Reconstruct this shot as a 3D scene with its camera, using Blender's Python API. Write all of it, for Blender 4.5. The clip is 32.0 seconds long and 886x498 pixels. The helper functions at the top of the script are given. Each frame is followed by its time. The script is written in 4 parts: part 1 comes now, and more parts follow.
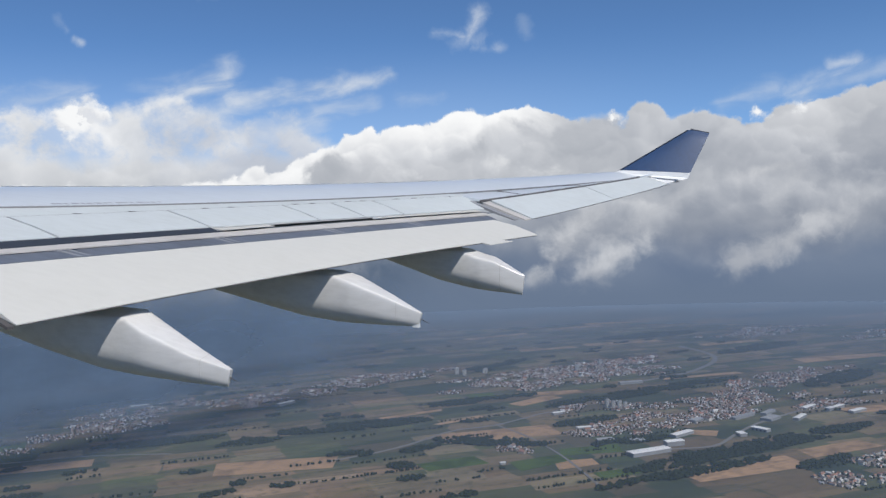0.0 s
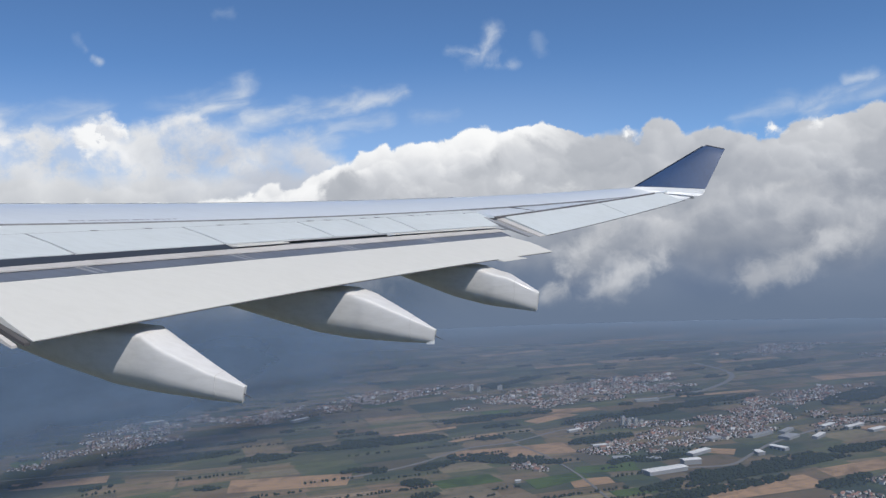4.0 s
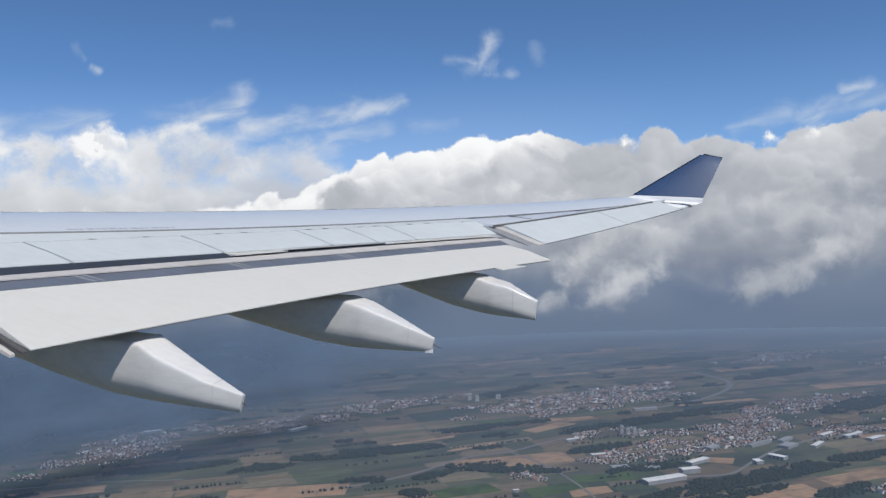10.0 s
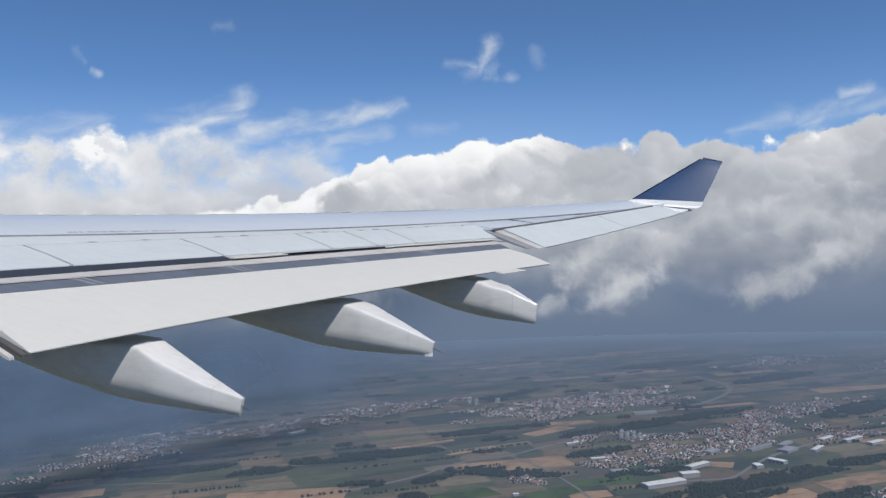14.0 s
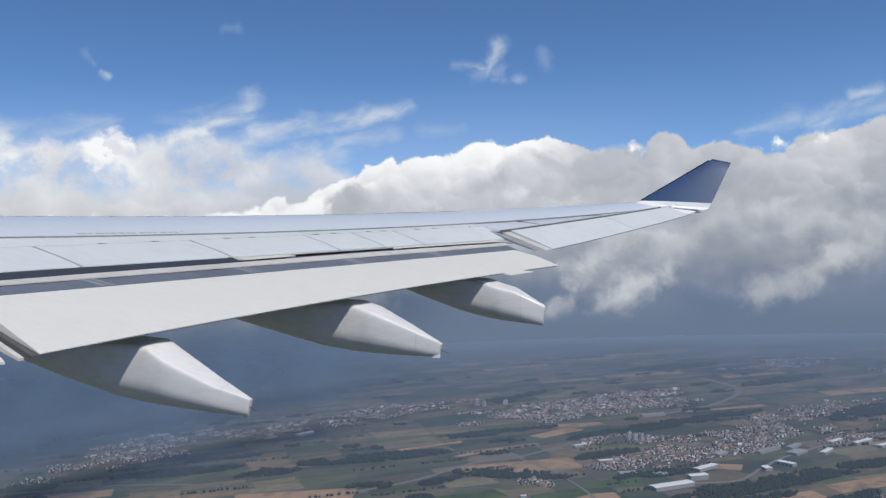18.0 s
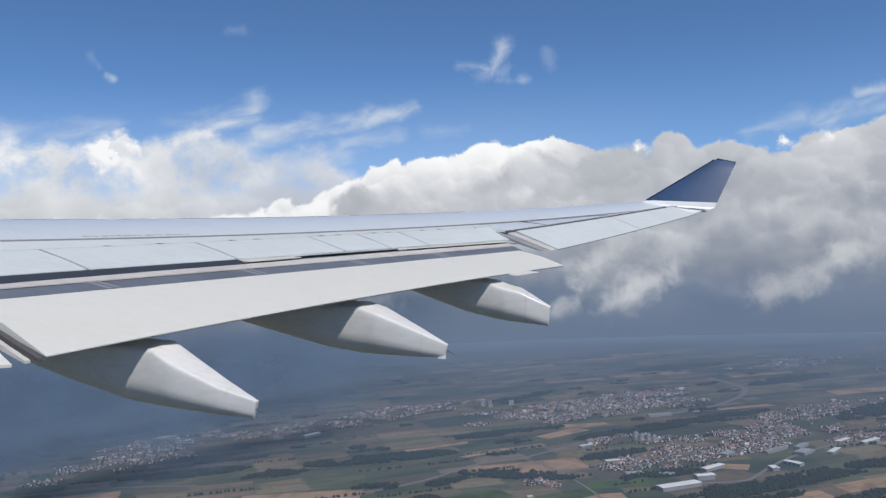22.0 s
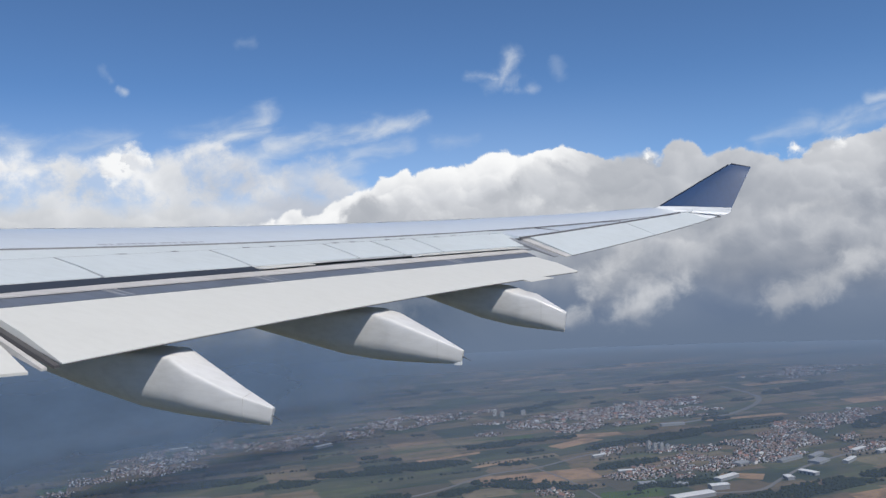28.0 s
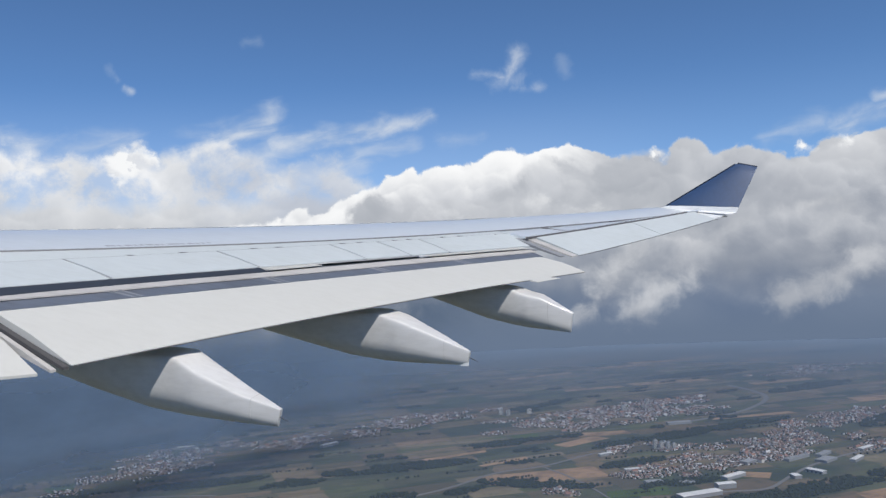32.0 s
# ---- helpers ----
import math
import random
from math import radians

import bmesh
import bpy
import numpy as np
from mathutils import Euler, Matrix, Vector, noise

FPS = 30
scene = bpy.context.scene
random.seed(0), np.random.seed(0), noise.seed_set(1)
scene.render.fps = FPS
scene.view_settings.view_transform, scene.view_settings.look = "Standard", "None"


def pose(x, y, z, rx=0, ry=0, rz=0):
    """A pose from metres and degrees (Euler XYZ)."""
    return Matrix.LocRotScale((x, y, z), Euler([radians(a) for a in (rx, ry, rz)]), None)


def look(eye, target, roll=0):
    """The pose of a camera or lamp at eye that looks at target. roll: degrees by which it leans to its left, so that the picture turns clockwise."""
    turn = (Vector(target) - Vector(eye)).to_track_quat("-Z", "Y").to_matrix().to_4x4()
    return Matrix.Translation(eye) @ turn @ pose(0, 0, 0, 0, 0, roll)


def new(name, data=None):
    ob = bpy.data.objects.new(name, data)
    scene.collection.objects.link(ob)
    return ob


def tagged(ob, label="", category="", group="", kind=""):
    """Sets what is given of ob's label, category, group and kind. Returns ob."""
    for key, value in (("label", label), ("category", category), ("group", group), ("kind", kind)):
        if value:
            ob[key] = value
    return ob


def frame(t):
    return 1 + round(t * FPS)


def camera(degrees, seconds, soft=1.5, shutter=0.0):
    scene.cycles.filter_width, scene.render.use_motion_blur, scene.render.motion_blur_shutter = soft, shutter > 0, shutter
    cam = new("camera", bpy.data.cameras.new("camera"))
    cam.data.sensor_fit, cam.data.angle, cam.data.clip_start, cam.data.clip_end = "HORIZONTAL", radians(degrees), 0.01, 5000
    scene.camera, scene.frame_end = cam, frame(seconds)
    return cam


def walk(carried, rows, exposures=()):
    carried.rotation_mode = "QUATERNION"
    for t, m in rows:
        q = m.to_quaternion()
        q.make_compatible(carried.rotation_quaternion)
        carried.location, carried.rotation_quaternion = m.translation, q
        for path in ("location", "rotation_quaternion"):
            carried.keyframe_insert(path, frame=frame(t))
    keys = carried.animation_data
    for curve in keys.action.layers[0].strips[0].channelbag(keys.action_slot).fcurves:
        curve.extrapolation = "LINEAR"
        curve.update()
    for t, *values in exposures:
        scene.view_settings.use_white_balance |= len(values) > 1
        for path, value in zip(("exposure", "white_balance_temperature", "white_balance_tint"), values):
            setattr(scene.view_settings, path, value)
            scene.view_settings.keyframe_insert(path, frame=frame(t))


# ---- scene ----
cam = camera(56.1, 32.0, soft=1.4)
PATH = [
    (0.0, pose(0.000, -0.001, 420.002, 89.42, 2.57, -0.85)),
    (0.5, pose(0.004, 0.005, 420.002, 89.51, 2.48, -0.76)),
    (1.0, pose(-0.001, 0.000, 420.000, 89.59, 2.36, -0.71)),
    (1.5, pose(-0.001, 0.001, 420.000, 89.81, 2.31, -0.66)),
    (2.0, pose(0.000, -0.003, 420.001, 90.30, 2.21, -0.54)),
    (2.5, pose(-0.002, -0.003, 420.001, 90.45, 2.22, -0.52)),
    (3.0, pose(-0.002, -0.003, 420.000, 90.51, 2.45, -0.01)),
    (3.5, pose(0.003, 0.005, 420.002, 90.55, 2.65, 0.18)),
    (5.5, pose(0.004, 0.001, 420.002, 90.81, 2.34, -0.06)),
    (6.0, pose(0.003, 0.002, 420.002, 90.86, 2.49, -0.01)),
    (6.5, pose(0.002, 0.003, 420.001, 90.90, 2.63, -0.13)),
    (7.0, pose(-0.004, -0.003, 419.999, 90.96, 2.67, -0.21)),
    (7.5, pose(-0.002, -0.002, 420.000, 91.01, 2.61, -0.08)),
    (8.0, pose(-0.002, -0.003, 419.999, 91.09, 2.58, -0.05)),
    (8.5, pose(-0.003, -0.003, 419.999, 91.16, 2.58, -0.12)),
    (9.0, pose(-0.001, 0.000, 420.000, 91.20, 2.60, -0.00)),
    (9.5, pose(-0.000, 0.002, 419.999, 91.26, 2.48, 0.12)),
    (10.0, pose(-0.000, 0.001, 419.999, 91.20, 2.60, 0.02)),
    (10.5, pose(0.000, -0.002, 420.000, 91.28, 2.53, 0.07)),
    (11.0, pose(-0.001, -0.000, 419.999, 91.32, 2.52, 0.04)),
    (11.5, pose(-0.002, -0.000, 419.999, 91.34, 2.54, 0.11)),
    (12.0, pose(0.000, -0.002, 420.000, 91.37, 2.55, -0.03)),
    (12.5, pose(-0.002, -0.003, 419.999, 91.44, 2.49, -0.06)),
    (13.0, pose(-0.002, -0.000, 419.999, 91.40, 2.52, -0.09)),
    (13.5, pose(0.001, -0.002, 420.000, 91.38, 2.50, -0.06)),
    (14.0, pose(-0.001, -0.000, 419.999, 91.44, 2.51, 0.01)),
    (14.5, pose(-0.003, -0.002, 419.998, 91.50, 2.43, 0.05)),
    (16.5, pose(-0.004, -0.003, 419.997, 91.83, 2.56, 0.28)),
    (17.0, pose(-0.003, -0.000, 419.999, 91.64, 2.54, 0.50)),
    (17.5, pose(-0.002, -0.000, 419.999, 91.54, 2.66, 0.54)),
    (18.0, pose(-0.003, -0.001, 419.998, 91.57, 2.48, 0.53)),
    (18.5, pose(-0.001, 0.002, 419.999, 91.58, 2.57, 0.58)),
    (19.0, pose(-0.005, -0.005, 419.998, 91.66, 2.56, 0.46)),
    (19.5, pose(-0.003, -0.002, 419.999, 91.71, 2.62, 0.52)),
    (20.0, pose(-0.002, -0.001, 419.999, 91.77, 2.62, 0.62)),
    (20.5, pose(-0.005, -0.003, 419.997, 91.76, 2.72, 0.98)),
    (21.0, pose(-0.002, 0.002, 419.998, 91.67, 2.75, 0.99)),
    (21.5, pose(0.003, 0.006, 420.001, 91.54, 2.65, 0.94)),
    (22.0, pose(-0.000, 0.004, 420.000, 91.64, 2.75, 0.90)),
    (22.5, pose(0.001, 0.002, 419.999, 91.63, 2.54, 0.85)),
    (23.0, pose(-0.002, 0.003, 419.998, 91.67, 2.58, 0.87)),
    (23.5, pose(0.002, 0.003, 420.000, 91.77, 2.59, 0.74)),
    (24.0, pose(0.001, 0.003, 419.999, 91.73, 2.72, 0.81)),
    (24.5, pose(0.002, 0.006, 420.000, 91.61, 2.80, 0.82)),
    (26.5, pose(-0.067, 0.066, 419.979, 91.63, 2.77, 0.60)),
    (27.0, pose(-0.078, 0.069, 419.960, 91.64, 2.74, 1.59)),
    (27.5, pose(-0.103, 0.086, 419.941, 92.09, 2.94, 1.80)),
    (28.0, pose(-0.090, 0.091, 419.933, 92.36, 3.15, 1.63)),
    (28.5, pose(-0.056, 0.049, 419.930, 92.36, 2.99, 1.65)),
    (29.0, pose(-0.025, 0.038, 419.925, 92.58, 3.05, 1.85)),
    (29.5, pose(-0.080, 0.071, 419.943, 92.53, 3.22, 1.56)),
    (30.0, pose(-0.092, 0.091, 419.950, 92.21, 3.31, 1.78)),
    (30.5, pose(-0.100, 0.063, 419.946, 92.12, 3.19, 1.87)),
    (31.0, pose(-0.095, 0.047, 419.952, 92.17, 3.06, 1.96)),
    (31.5, pose(-0.092, 0.071, 419.930, 92.55, 3.07, 1.87)),
    (32.0, pose(-0.099, 0.072, 419.975, 92.28, 3.19, 2.04)),
]
walk(cam, PATH)

# ---------------------------------------------------------------- world and sun
EYE_Z = 420.0                       # height of the aircraft over the plain
BANK = Matrix.Rotation(radians(-1.11), 3, "X") @ Matrix.Rotation(radians(2.57), 3, "Y")      # the aircraft banks a little
NOSE_YAW = radians(20)              # the camera looks 20 degrees ahead of abeam
SUN_TO = Vector((0.335, -0.515, 0.79)).normalized()

world = bpy.data.worlds.new("sky")
scene.world = world
world.use_nodes = True
wt = world.node_tree
sky = wt.nodes.new("ShaderNodeTexSky")
sky.sky_type = "NISHITA"
sky.sun_disc = False
sky.sun_elevation = math.asin(SUN_TO.z)
sky.sun_rotation = math.atan2(SUN_TO.x, SUN_TO.y)
sky.altitude = 5000
sky.air_density, sky.dust_density, sky.ozone_density = 1.0, 1.0, 4.0
tint = wt.nodes.new("ShaderNodeMix")
tint.data_type, tint.blend_type = "RGBA", "MULTIPLY"
tint.inputs[0].default_value = 1.0
tint.inputs[7].default_value = (0.86, 1.04, 1.12, 1)
wt.links.new(sky.outputs[0], tint.inputs[6])
wt.links.new(tint.outputs[2], wt.nodes["Background"].inputs["Color"])
wt.nodes["Background"].inputs["Strength"].default_value = 0.115

sun_data = bpy.data.lights.new("sun", "SUN")
sun_data.energy = 4.0
sun_data.angle = radians(0.53)
sun_data.color = (1.0, 0.96, 0.9)
sun = new("sun", sun_data)
sun.matrix_world = look((0, 0, 900), Vector((0, 0, 900)) - SUN_TO)


# ---------------------------------------------------------------- material helpers
class Tree:
    """Short hand for building a node tree."""

    def __init__(self, name):
        self.mat = bpy.data.materials.new(name)
        self.mat.use_nodes = True
        self.nt = self.mat.node_tree
        self.nt.nodes.clear()
        self.end = self.nt.nodes.new("ShaderNodeOutputMaterial")

    def put(self, socket, value):
        if isinstance(value, bpy.types.NodeSocket):
            self.nt.links.new(value, socket)
        elif isinstance(value, (tuple, list)) and len(value) == 3 and socket.type == "RGBA":
            socket.default_value = (*value, 1)
        else:
            socket.default_value = value

    def node(self, kind, out=0, **inputs):
        n = self.nt.nodes.new("ShaderNode" + kind)
        for k, v in inputs.items():
            self.put(n.inputs[k.replace("_", " ")], v)
        return n.outputs[out]

    def math(self, op, a, b=0.0, c=0.0, clamp=False):
        n = self.nt.nodes.new("ShaderNodeMath")
        n.operation, n.use_clamp = op, clamp
        for i, v in enumerate((a, b, c)):
            self.put(n.inputs[i], v)
        return n.outputs[0]

    def vec(self, op, a, b=(0, 0, 0), scale=1.0):
        n = self.nt.nodes.new("ShaderNodeVectorMath")
        n.operation = op
        self.put(n.inputs[0], a)
        if op == "SCALE":
            self.put(n.inputs["Scale"], scale)
        else:
            self.put(n.inputs[1], b)
        return n.outputs[1 if op in ("LENGTH", "DOT_PRODUCT") else 0]

    def smooth(self, x, lo, hi, a=0.0, b=1.0):
        n = self.nt.nodes.new("ShaderNodeMapRange")
        n.interpolation_type = "SMOOTHSTEP"
        for i, v in enumerate((x, lo, hi, a, b)):
            self.put(n.inputs[i], v)
        return n.outputs[0]

    def mix(self, f, a, b, blend="MIX"):
        n = self.nt.nodes.new("ShaderNodeMix")
        n.data_type, n.blend_type = "RGBA", blend
        self.put(n.inputs[0], f)
        self.put(n.inputs[6], a)
        self.put(n.inputs[7], b)
        return n.outputs[2]

    def ramp(self, x, stops, mode="LINEAR"):
        n = self.nt.nodes.new("ShaderNodeValToRGB")
        n.color_ramp.interpolation = mode
        e = n.color_ramp.elements
        while len(e) < len(stops):
            e.new(1.0)
        for el, (p, col) in zip(e, stops):
            el.position = p
            el.color = (*col, 1) if isinstance(col, tuple) else (col, col, col, 1)
        self.put(n.inputs[0], x)
        return n.outputs[0]

    def noise(self, vec, scale, detail=4.0, rough=0.55, dist=0.0, out=0):
        return self.node("TexNoise", out, Vector=vec, Scale=scale, Detail=detail, Roughness=rough, Distortion=dist)

    def comb(self, x, y, z=0.0):
        return self.node("CombineXYZ", X=x, Y=y, Z=z)

    def sep(self, v):
        n = self.nt.nodes.new("ShaderNodeSeparateXYZ")
        self.put(n.inputs[0], v)
        return n.outputs

    def coord(self, which="Object"):
        n = self.nt.nodes.new("ShaderNodeTexCoord")
        return n.outputs[which]

    def bump(self, height, strength, distance):
        return self.node("Bump", Strength=strength, Distance=distance, Height=height)

    def finish(self, shader):
        self.nt.links.new(shader, self.end.inputs["Surface"])
        return self.mat


def principled(t, color, rough, normal=None, metal=0.0, coat=0.0, spec=0.5):
    ins = dict(Base_Color=color, Roughness=rough, Metallic=metal, Coat_Weight=coat, Coat_Roughness=0.12, Specular_IOR_Level=spec)
    if normal is not None:
        ins["Normal"] = normal
    return t.finish(t.node("BsdfPrincipled", **ins))


def paint_material(name, color, rough=0.38, dirt=0.12, coat=0.0, streak=(0.5, 6.0, 6.0)):
    """Aircraft paint: faint chordwise streaks, blotches of grime, soft gloss."""
    t = Tree(name)
    p = t.coord("Object")
    blotch = t.noise(p, 0.9, 5, 0.6)
    fine = t.noise(t.vec("MULTIPLY", p, streak), 2.0, 6, 0.65)
    speck = t.noise(p, 60.0, 2, 0.5)
    f = t.math("MULTIPLY", t.smooth(fine, 0.35, 0.75), dirt)
    f = t.math("ADD", f, t.math("MULTIPLY", t.smooth(blotch, 0.45, 0.75), dirt * 0.7))
    f = t.math("ADD", f, t.math("MULTIPLY", t.smooth(speck, 0.62, 0.75), dirt * 0.35), clamp=True)
    dark = tuple(c * k for c, k in zip(color, (0.42, 0.40, 0.37)))
    col = t.mix(f, color, dark)
    r = t.math("ADD", rough, t.math("MULTIPLY", blotch, 0.18))
    return principled(t, col, r, t.bump(t.noise(p, 0.8, 2), 0.08, 0.02), 0.0, coat)


M_WING = paint_material("wing_paint", (0.62, 0.655, 0.68), 0.26, 0.12, 0.45)
M_SPOILER = paint_material("spoiler_paint", (0.50, 0.535, 0.545), 0.40, 0.13)
M_FLAP = paint_material("flap_paint", (0.535, 0.530, 0.500), 0.42, 0.07)
M_FAIRING = paint_material("fairing_paint", (0.64, 0.63, 0.615), 0.30, 0.20, 0.35)
M_VANE = paint_material("vane_metal", (0.50, 0.48, 0.46), 0.42, 0.3)
M_NOSE_SHADE = paint_material("flap_nose_shade", (0.125, 0.143, 0.18), 0.36, 0.35)
M_COVE_SHADE = paint_material("cove_shade", (0.15, 0.165, 0.19), 0.6, 0.3)
M_BRACKET = paint_material("bracket_metal", (0.26, 0.27, 0.29), 0.4, 0.3)
M_SEAL = paint_material("seal_rubber", (0.075, 0.072, 0.075), 0.6, 0.3)
M_BLUE = paint_material("winglet_blue", (0.032, 0.067, 0.152), 0.34, 0.25, 0.2, (6.0, 6.0, 0.5))
M_NAVY = paint_material("winglet_trim", (0.012, 0.022, 0.048), 0.4, 0.2)
M_SLOT_SHADE = paint_material("slot_shade", (0.028, 0.036, 0.052), 0.5, 0.3)
M_SEAM = paint_material("seam_sealant", (0.17, 0.172, 0.18), 0.6, 0.25)
M_WHITE = paint_material("winglet_white", (0.72, 0.73, 0.73), 0.34, 0.06)


# ---------------------------------------------------------------- mesh helpers
def part(name, bm, material, parent=None, label="", smooth=False):
    """Links a bmesh as one mesh object under a thing or a part."""
    me = bpy.data.meshes.new(name)
    bmesh.ops.recalc_face_normals(bm, faces=bm.faces)
    bm.to_mesh(me)
    bm.free()
    me.materials.append(material)
    if smooth:
        for f in me.polygons:
            f.use_smooth = True
        me.set_sharp_from_angle(angle=radians(38))
    ob = new(name, me)
    if parent is not None:
        ob.parent = parent
    if label:
        ob["label"] = label
    return ob


def loft(rings, close_ring=True, caps=True):
    """A skin over rings of points that all have the same count."""
    bm = bmesh.new()
    vs = [[bm.verts.new(p) for p in ring] for ring in rings]
    n = len(rings[0])
    for a, b in zip(vs, vs[1:]):
        for i in range(n if close_ring else n - 1):
            j = (i + 1) % n
            bm.faces.new((a[i], a[j], b[j], b[i]))
    if caps and close_ring:
        bm.faces.new(vs[0])
        bm.faces.new(vs[-1])
    return bm


def bevelled(bm, width, segments=2):
    bmesh.ops.bevel(bm, geom=list(bm.edges), offset=width, segments=segments, affect="EDGES", profile=0.6)
    return bm


def empty(name):
    return new(name)


# ---------------------------------------------------------------- the wing
# Aircraft axes: s outboard, c aft, z up from the eye. Chord lines: f is the share of the chord ahead of the trailing edge.
CY, SY = math.cos(NOSE_YAW), math.sin(NOSE_YAW)


def air(s, c, z):
    return Vector((c * CY + s * SY, -c * SY + s * CY, EYE_Z + z))


def aft(s, f):
    return -12.4 + 0.40 * s - f * (8.9 - 0.24 * s)


def poly(a, b, c):
    return lambda s: (a * s + b) * s + c


z_crest = poly(0.00235, 0.00292, 0.951)
z_box = poly(0.00241, 0.01385, 0.421)
z_hinge = poly(0.00104, 0.06315, -0.1016)
z_spoil = poly(0.00018, 0.08867, -0.5943)
z_gap = poly(-0.00111, 0.13023, -0.97133)
z_vane = poly(0.00029, 0.08771, -0.75152)
z_nose = poly(0.00029, 0.08869, -0.8805)
z_flap = poly(-0.00216, 0.18112, -2.138)
z_ahinge = poly(0.00171, 0.08434, -0.86717)
z_atrail = poly(0.003, 0.05698, -1.33664)


def spread(a, b, n):
    return [a + (b - a) * i / (n - 1) for i in range(n)]


def strip(name, s0, s1, edge_a, edge_b, thick, material, parent, n=8, label="", bow=0.0, edge=0.35, skew=(0.0, 0.0)):
    """A plate between two spanwise lines (f, height), with thickness. skew: how far its ends lean aft-outboard."""
    rings = []
    for k, s in enumerate(spread(s0, s1, n)):
        q = k / (n - 1)
        lean = skew[0] * (1 - q) + skew[1] * q
        sb = s + lean
        (fa, za), (fb, zb) = edge_a, edge_b
        mid_s = (s + sb) / 2
        top_a, top_b = air(s, aft(s, fa), za(s)), air(sb, aft(sb, fb), zb(sb))
        top_m = (top_a + top_b) / 2 + Vector((0, 0, bow))
        d = Vector((0, 0, -thick))
        rings.append([top_a, top_m, top_b, top_b + d * edge, top_m + d, top_a + d])
    return part(name, loft(rings), material, parent, label, smooth=True)


wing = tagged(empty("airliner_wing"), "pale grey swept airliner wing with flaps extended and a blue winglet", "aircraft wing")

wing.matrix_basis = Matrix.Translation((0, 0, EYE_Z)) @ BANK.to_4x4() @ Matrix.Translation((0, 0, -EYE_Z))

# torsion box with rounded leading edge
rings = []
for s in spread(3.0, 26.9, 40):
    ch = 8.9 - 0.24 * s
    th = 0.115 * ch
    up = lambda f, z: air(s, aft(s, f), z)
    zc, zb, zh = z_crest(s), z_box(s), z_hinge(s)
    if s > 19.3:
        zh = zb - 0.07 * ch * 0.16
    rings.append([
        up(0.4200, zb - 0.05), up(0.42, zb), up(0.5, zb + (zc - zb) * 0.30), up(0.62, zb + (zc - zb) * 0.66),
        up(0.74, zb + (zc - zb) * 0.90), up(0.85, zc), up(0.92, zc - 0.02 * ch * 0.4), up(0.965, zc - 0.022 * ch), up(0.99, zc - 0.042 * ch),
        up(1.0, zc - 0.066 * ch), up(0.985, zc - 0.088 * ch), up(0.93, zc - 0.108 * ch), up(0.8, zc - th * 1.1), up(0.6, zb - th * 0.75),
        up(0.46, zb - th * 0.62), up(0.42, zb - th * 0.58)])
part("wing_box", loft(rings), M_WING, wing, "glossy pale grey upper wing skin", smooth=True)

# white strip paints the highlight along the leading edge
strip("leading_edge_band", 3.0, 21.0, (0.905, lambda s: z_crest(s) + 0.010), (0.858, lambda s: z_crest(s) + 0.012), 0.012, M_WHITE, wing, 30, "white strip painted as the highlight on the leading edge")

# step and seal along the rear spar
strip("rear_spar_seam", 3.0, 26.4, (0.4202, lambda s: z_box(s) + 0.001), (0.4178, lambda s: z_box(s) - 0.026), 0.02, M_SEAM, wing, 40)
strip("hinge_cover", 3.0, 19.3, (0.4185, lambda s: z_box(s) - 0.028), (0.360, lambda s: z_hinge(s) + 0.004), 0.03, M_SPOILER, wing, 20, "pale grey fixed panel ahead of the spoilers", 0.006)

# spoilers in front of the flap, each its own plate
SPOILER_ENDS = (5.2, 7.6, 10.02, 12.4, 14.6, 15.68, 16.7, 18.85)
for k, (a, b) in enumerate(zip(SPOILER_ENDS, SPOILER_ENDS[1:])):
    strip("spoiler", a + 0.022, b - 0.022, (0.355, z_hinge), (0.20, z_spoil), 0.06, M_SPOILER, wing, 6, "pale grey spoiler panel, retracted", 0.012, edge=0.12)
    for q in ((0.3, 0.52), (0.25, 0.6), (0.4, 0.75))[k % 3]:
        s = a + (b - a) * q
        strip("spoiler_hinge", s - 0.03, s + 0.03, (0.364, lambda s: z_hinge(s) + 0.014), (0.356, lambda s: z_hinge(s) + 0.008), 0.02, M_SEAL, wing, 3, skew=(0.06, 0.06))
for s in SPOILER_ENDS[1:-1]:
    strip("spoiler_seal", s - 0.024, s + 0.024, (0.356, lambda s: z_hinge(s) - 0.006), (0.205, lambda s: z_spoil(s) - 0.006), 0.03, M_SEAM, wing, 2)
strip("hinge_line_seal", 4.0, 18.9, (0.3605, lambda s: z_hinge(s) + 0.003), (0.3545, lambda s: z_hinge(s) - 0.012), 0.02, M_SEAM, wing, 16)

# cove under the spoilers, coloured dark as the gap's shade, slot vane, nose of the flap, the flap
strip("flap_cove", 4.0, 19.2, (0.30, lambda s: z_spoil(s) - 0.06), (0.16, lambda s: z_gap(s) - 0.05), 0.04, M_COVE_SHADE, wing, 16)
strip("slot_vane", 4.0, 18.9, (0.165, lambda s: z_gap(s) - 0.004 - 0.009 * min(max(s - 9.0, 0.0), 3.5)), (0.125, z_vane), 0.05, M_VANE, wing, 16, "thin bare-metal slot vane", 0.0)
# the nose's dark blue-grey holds the shade under the vane
strip("flap_nose", 7.95, 18.8, (0.142, lambda s: z_vane(s) - 0.004), (0.078, z_nose), 0.08, M_NOSE_SHADE, wing, 16, "flap nose with shade put into its dark blue-grey colour", 0.01)
strip("outboard_flap", 8.0, 18.72, (0.082, z_nose), (-0.12, z_flap), 0.11, M_FLAP, wing, 24, "long pale grey flap, drooped a little", 0.035, edge=0.12, skew=(-0.02, 0.28))
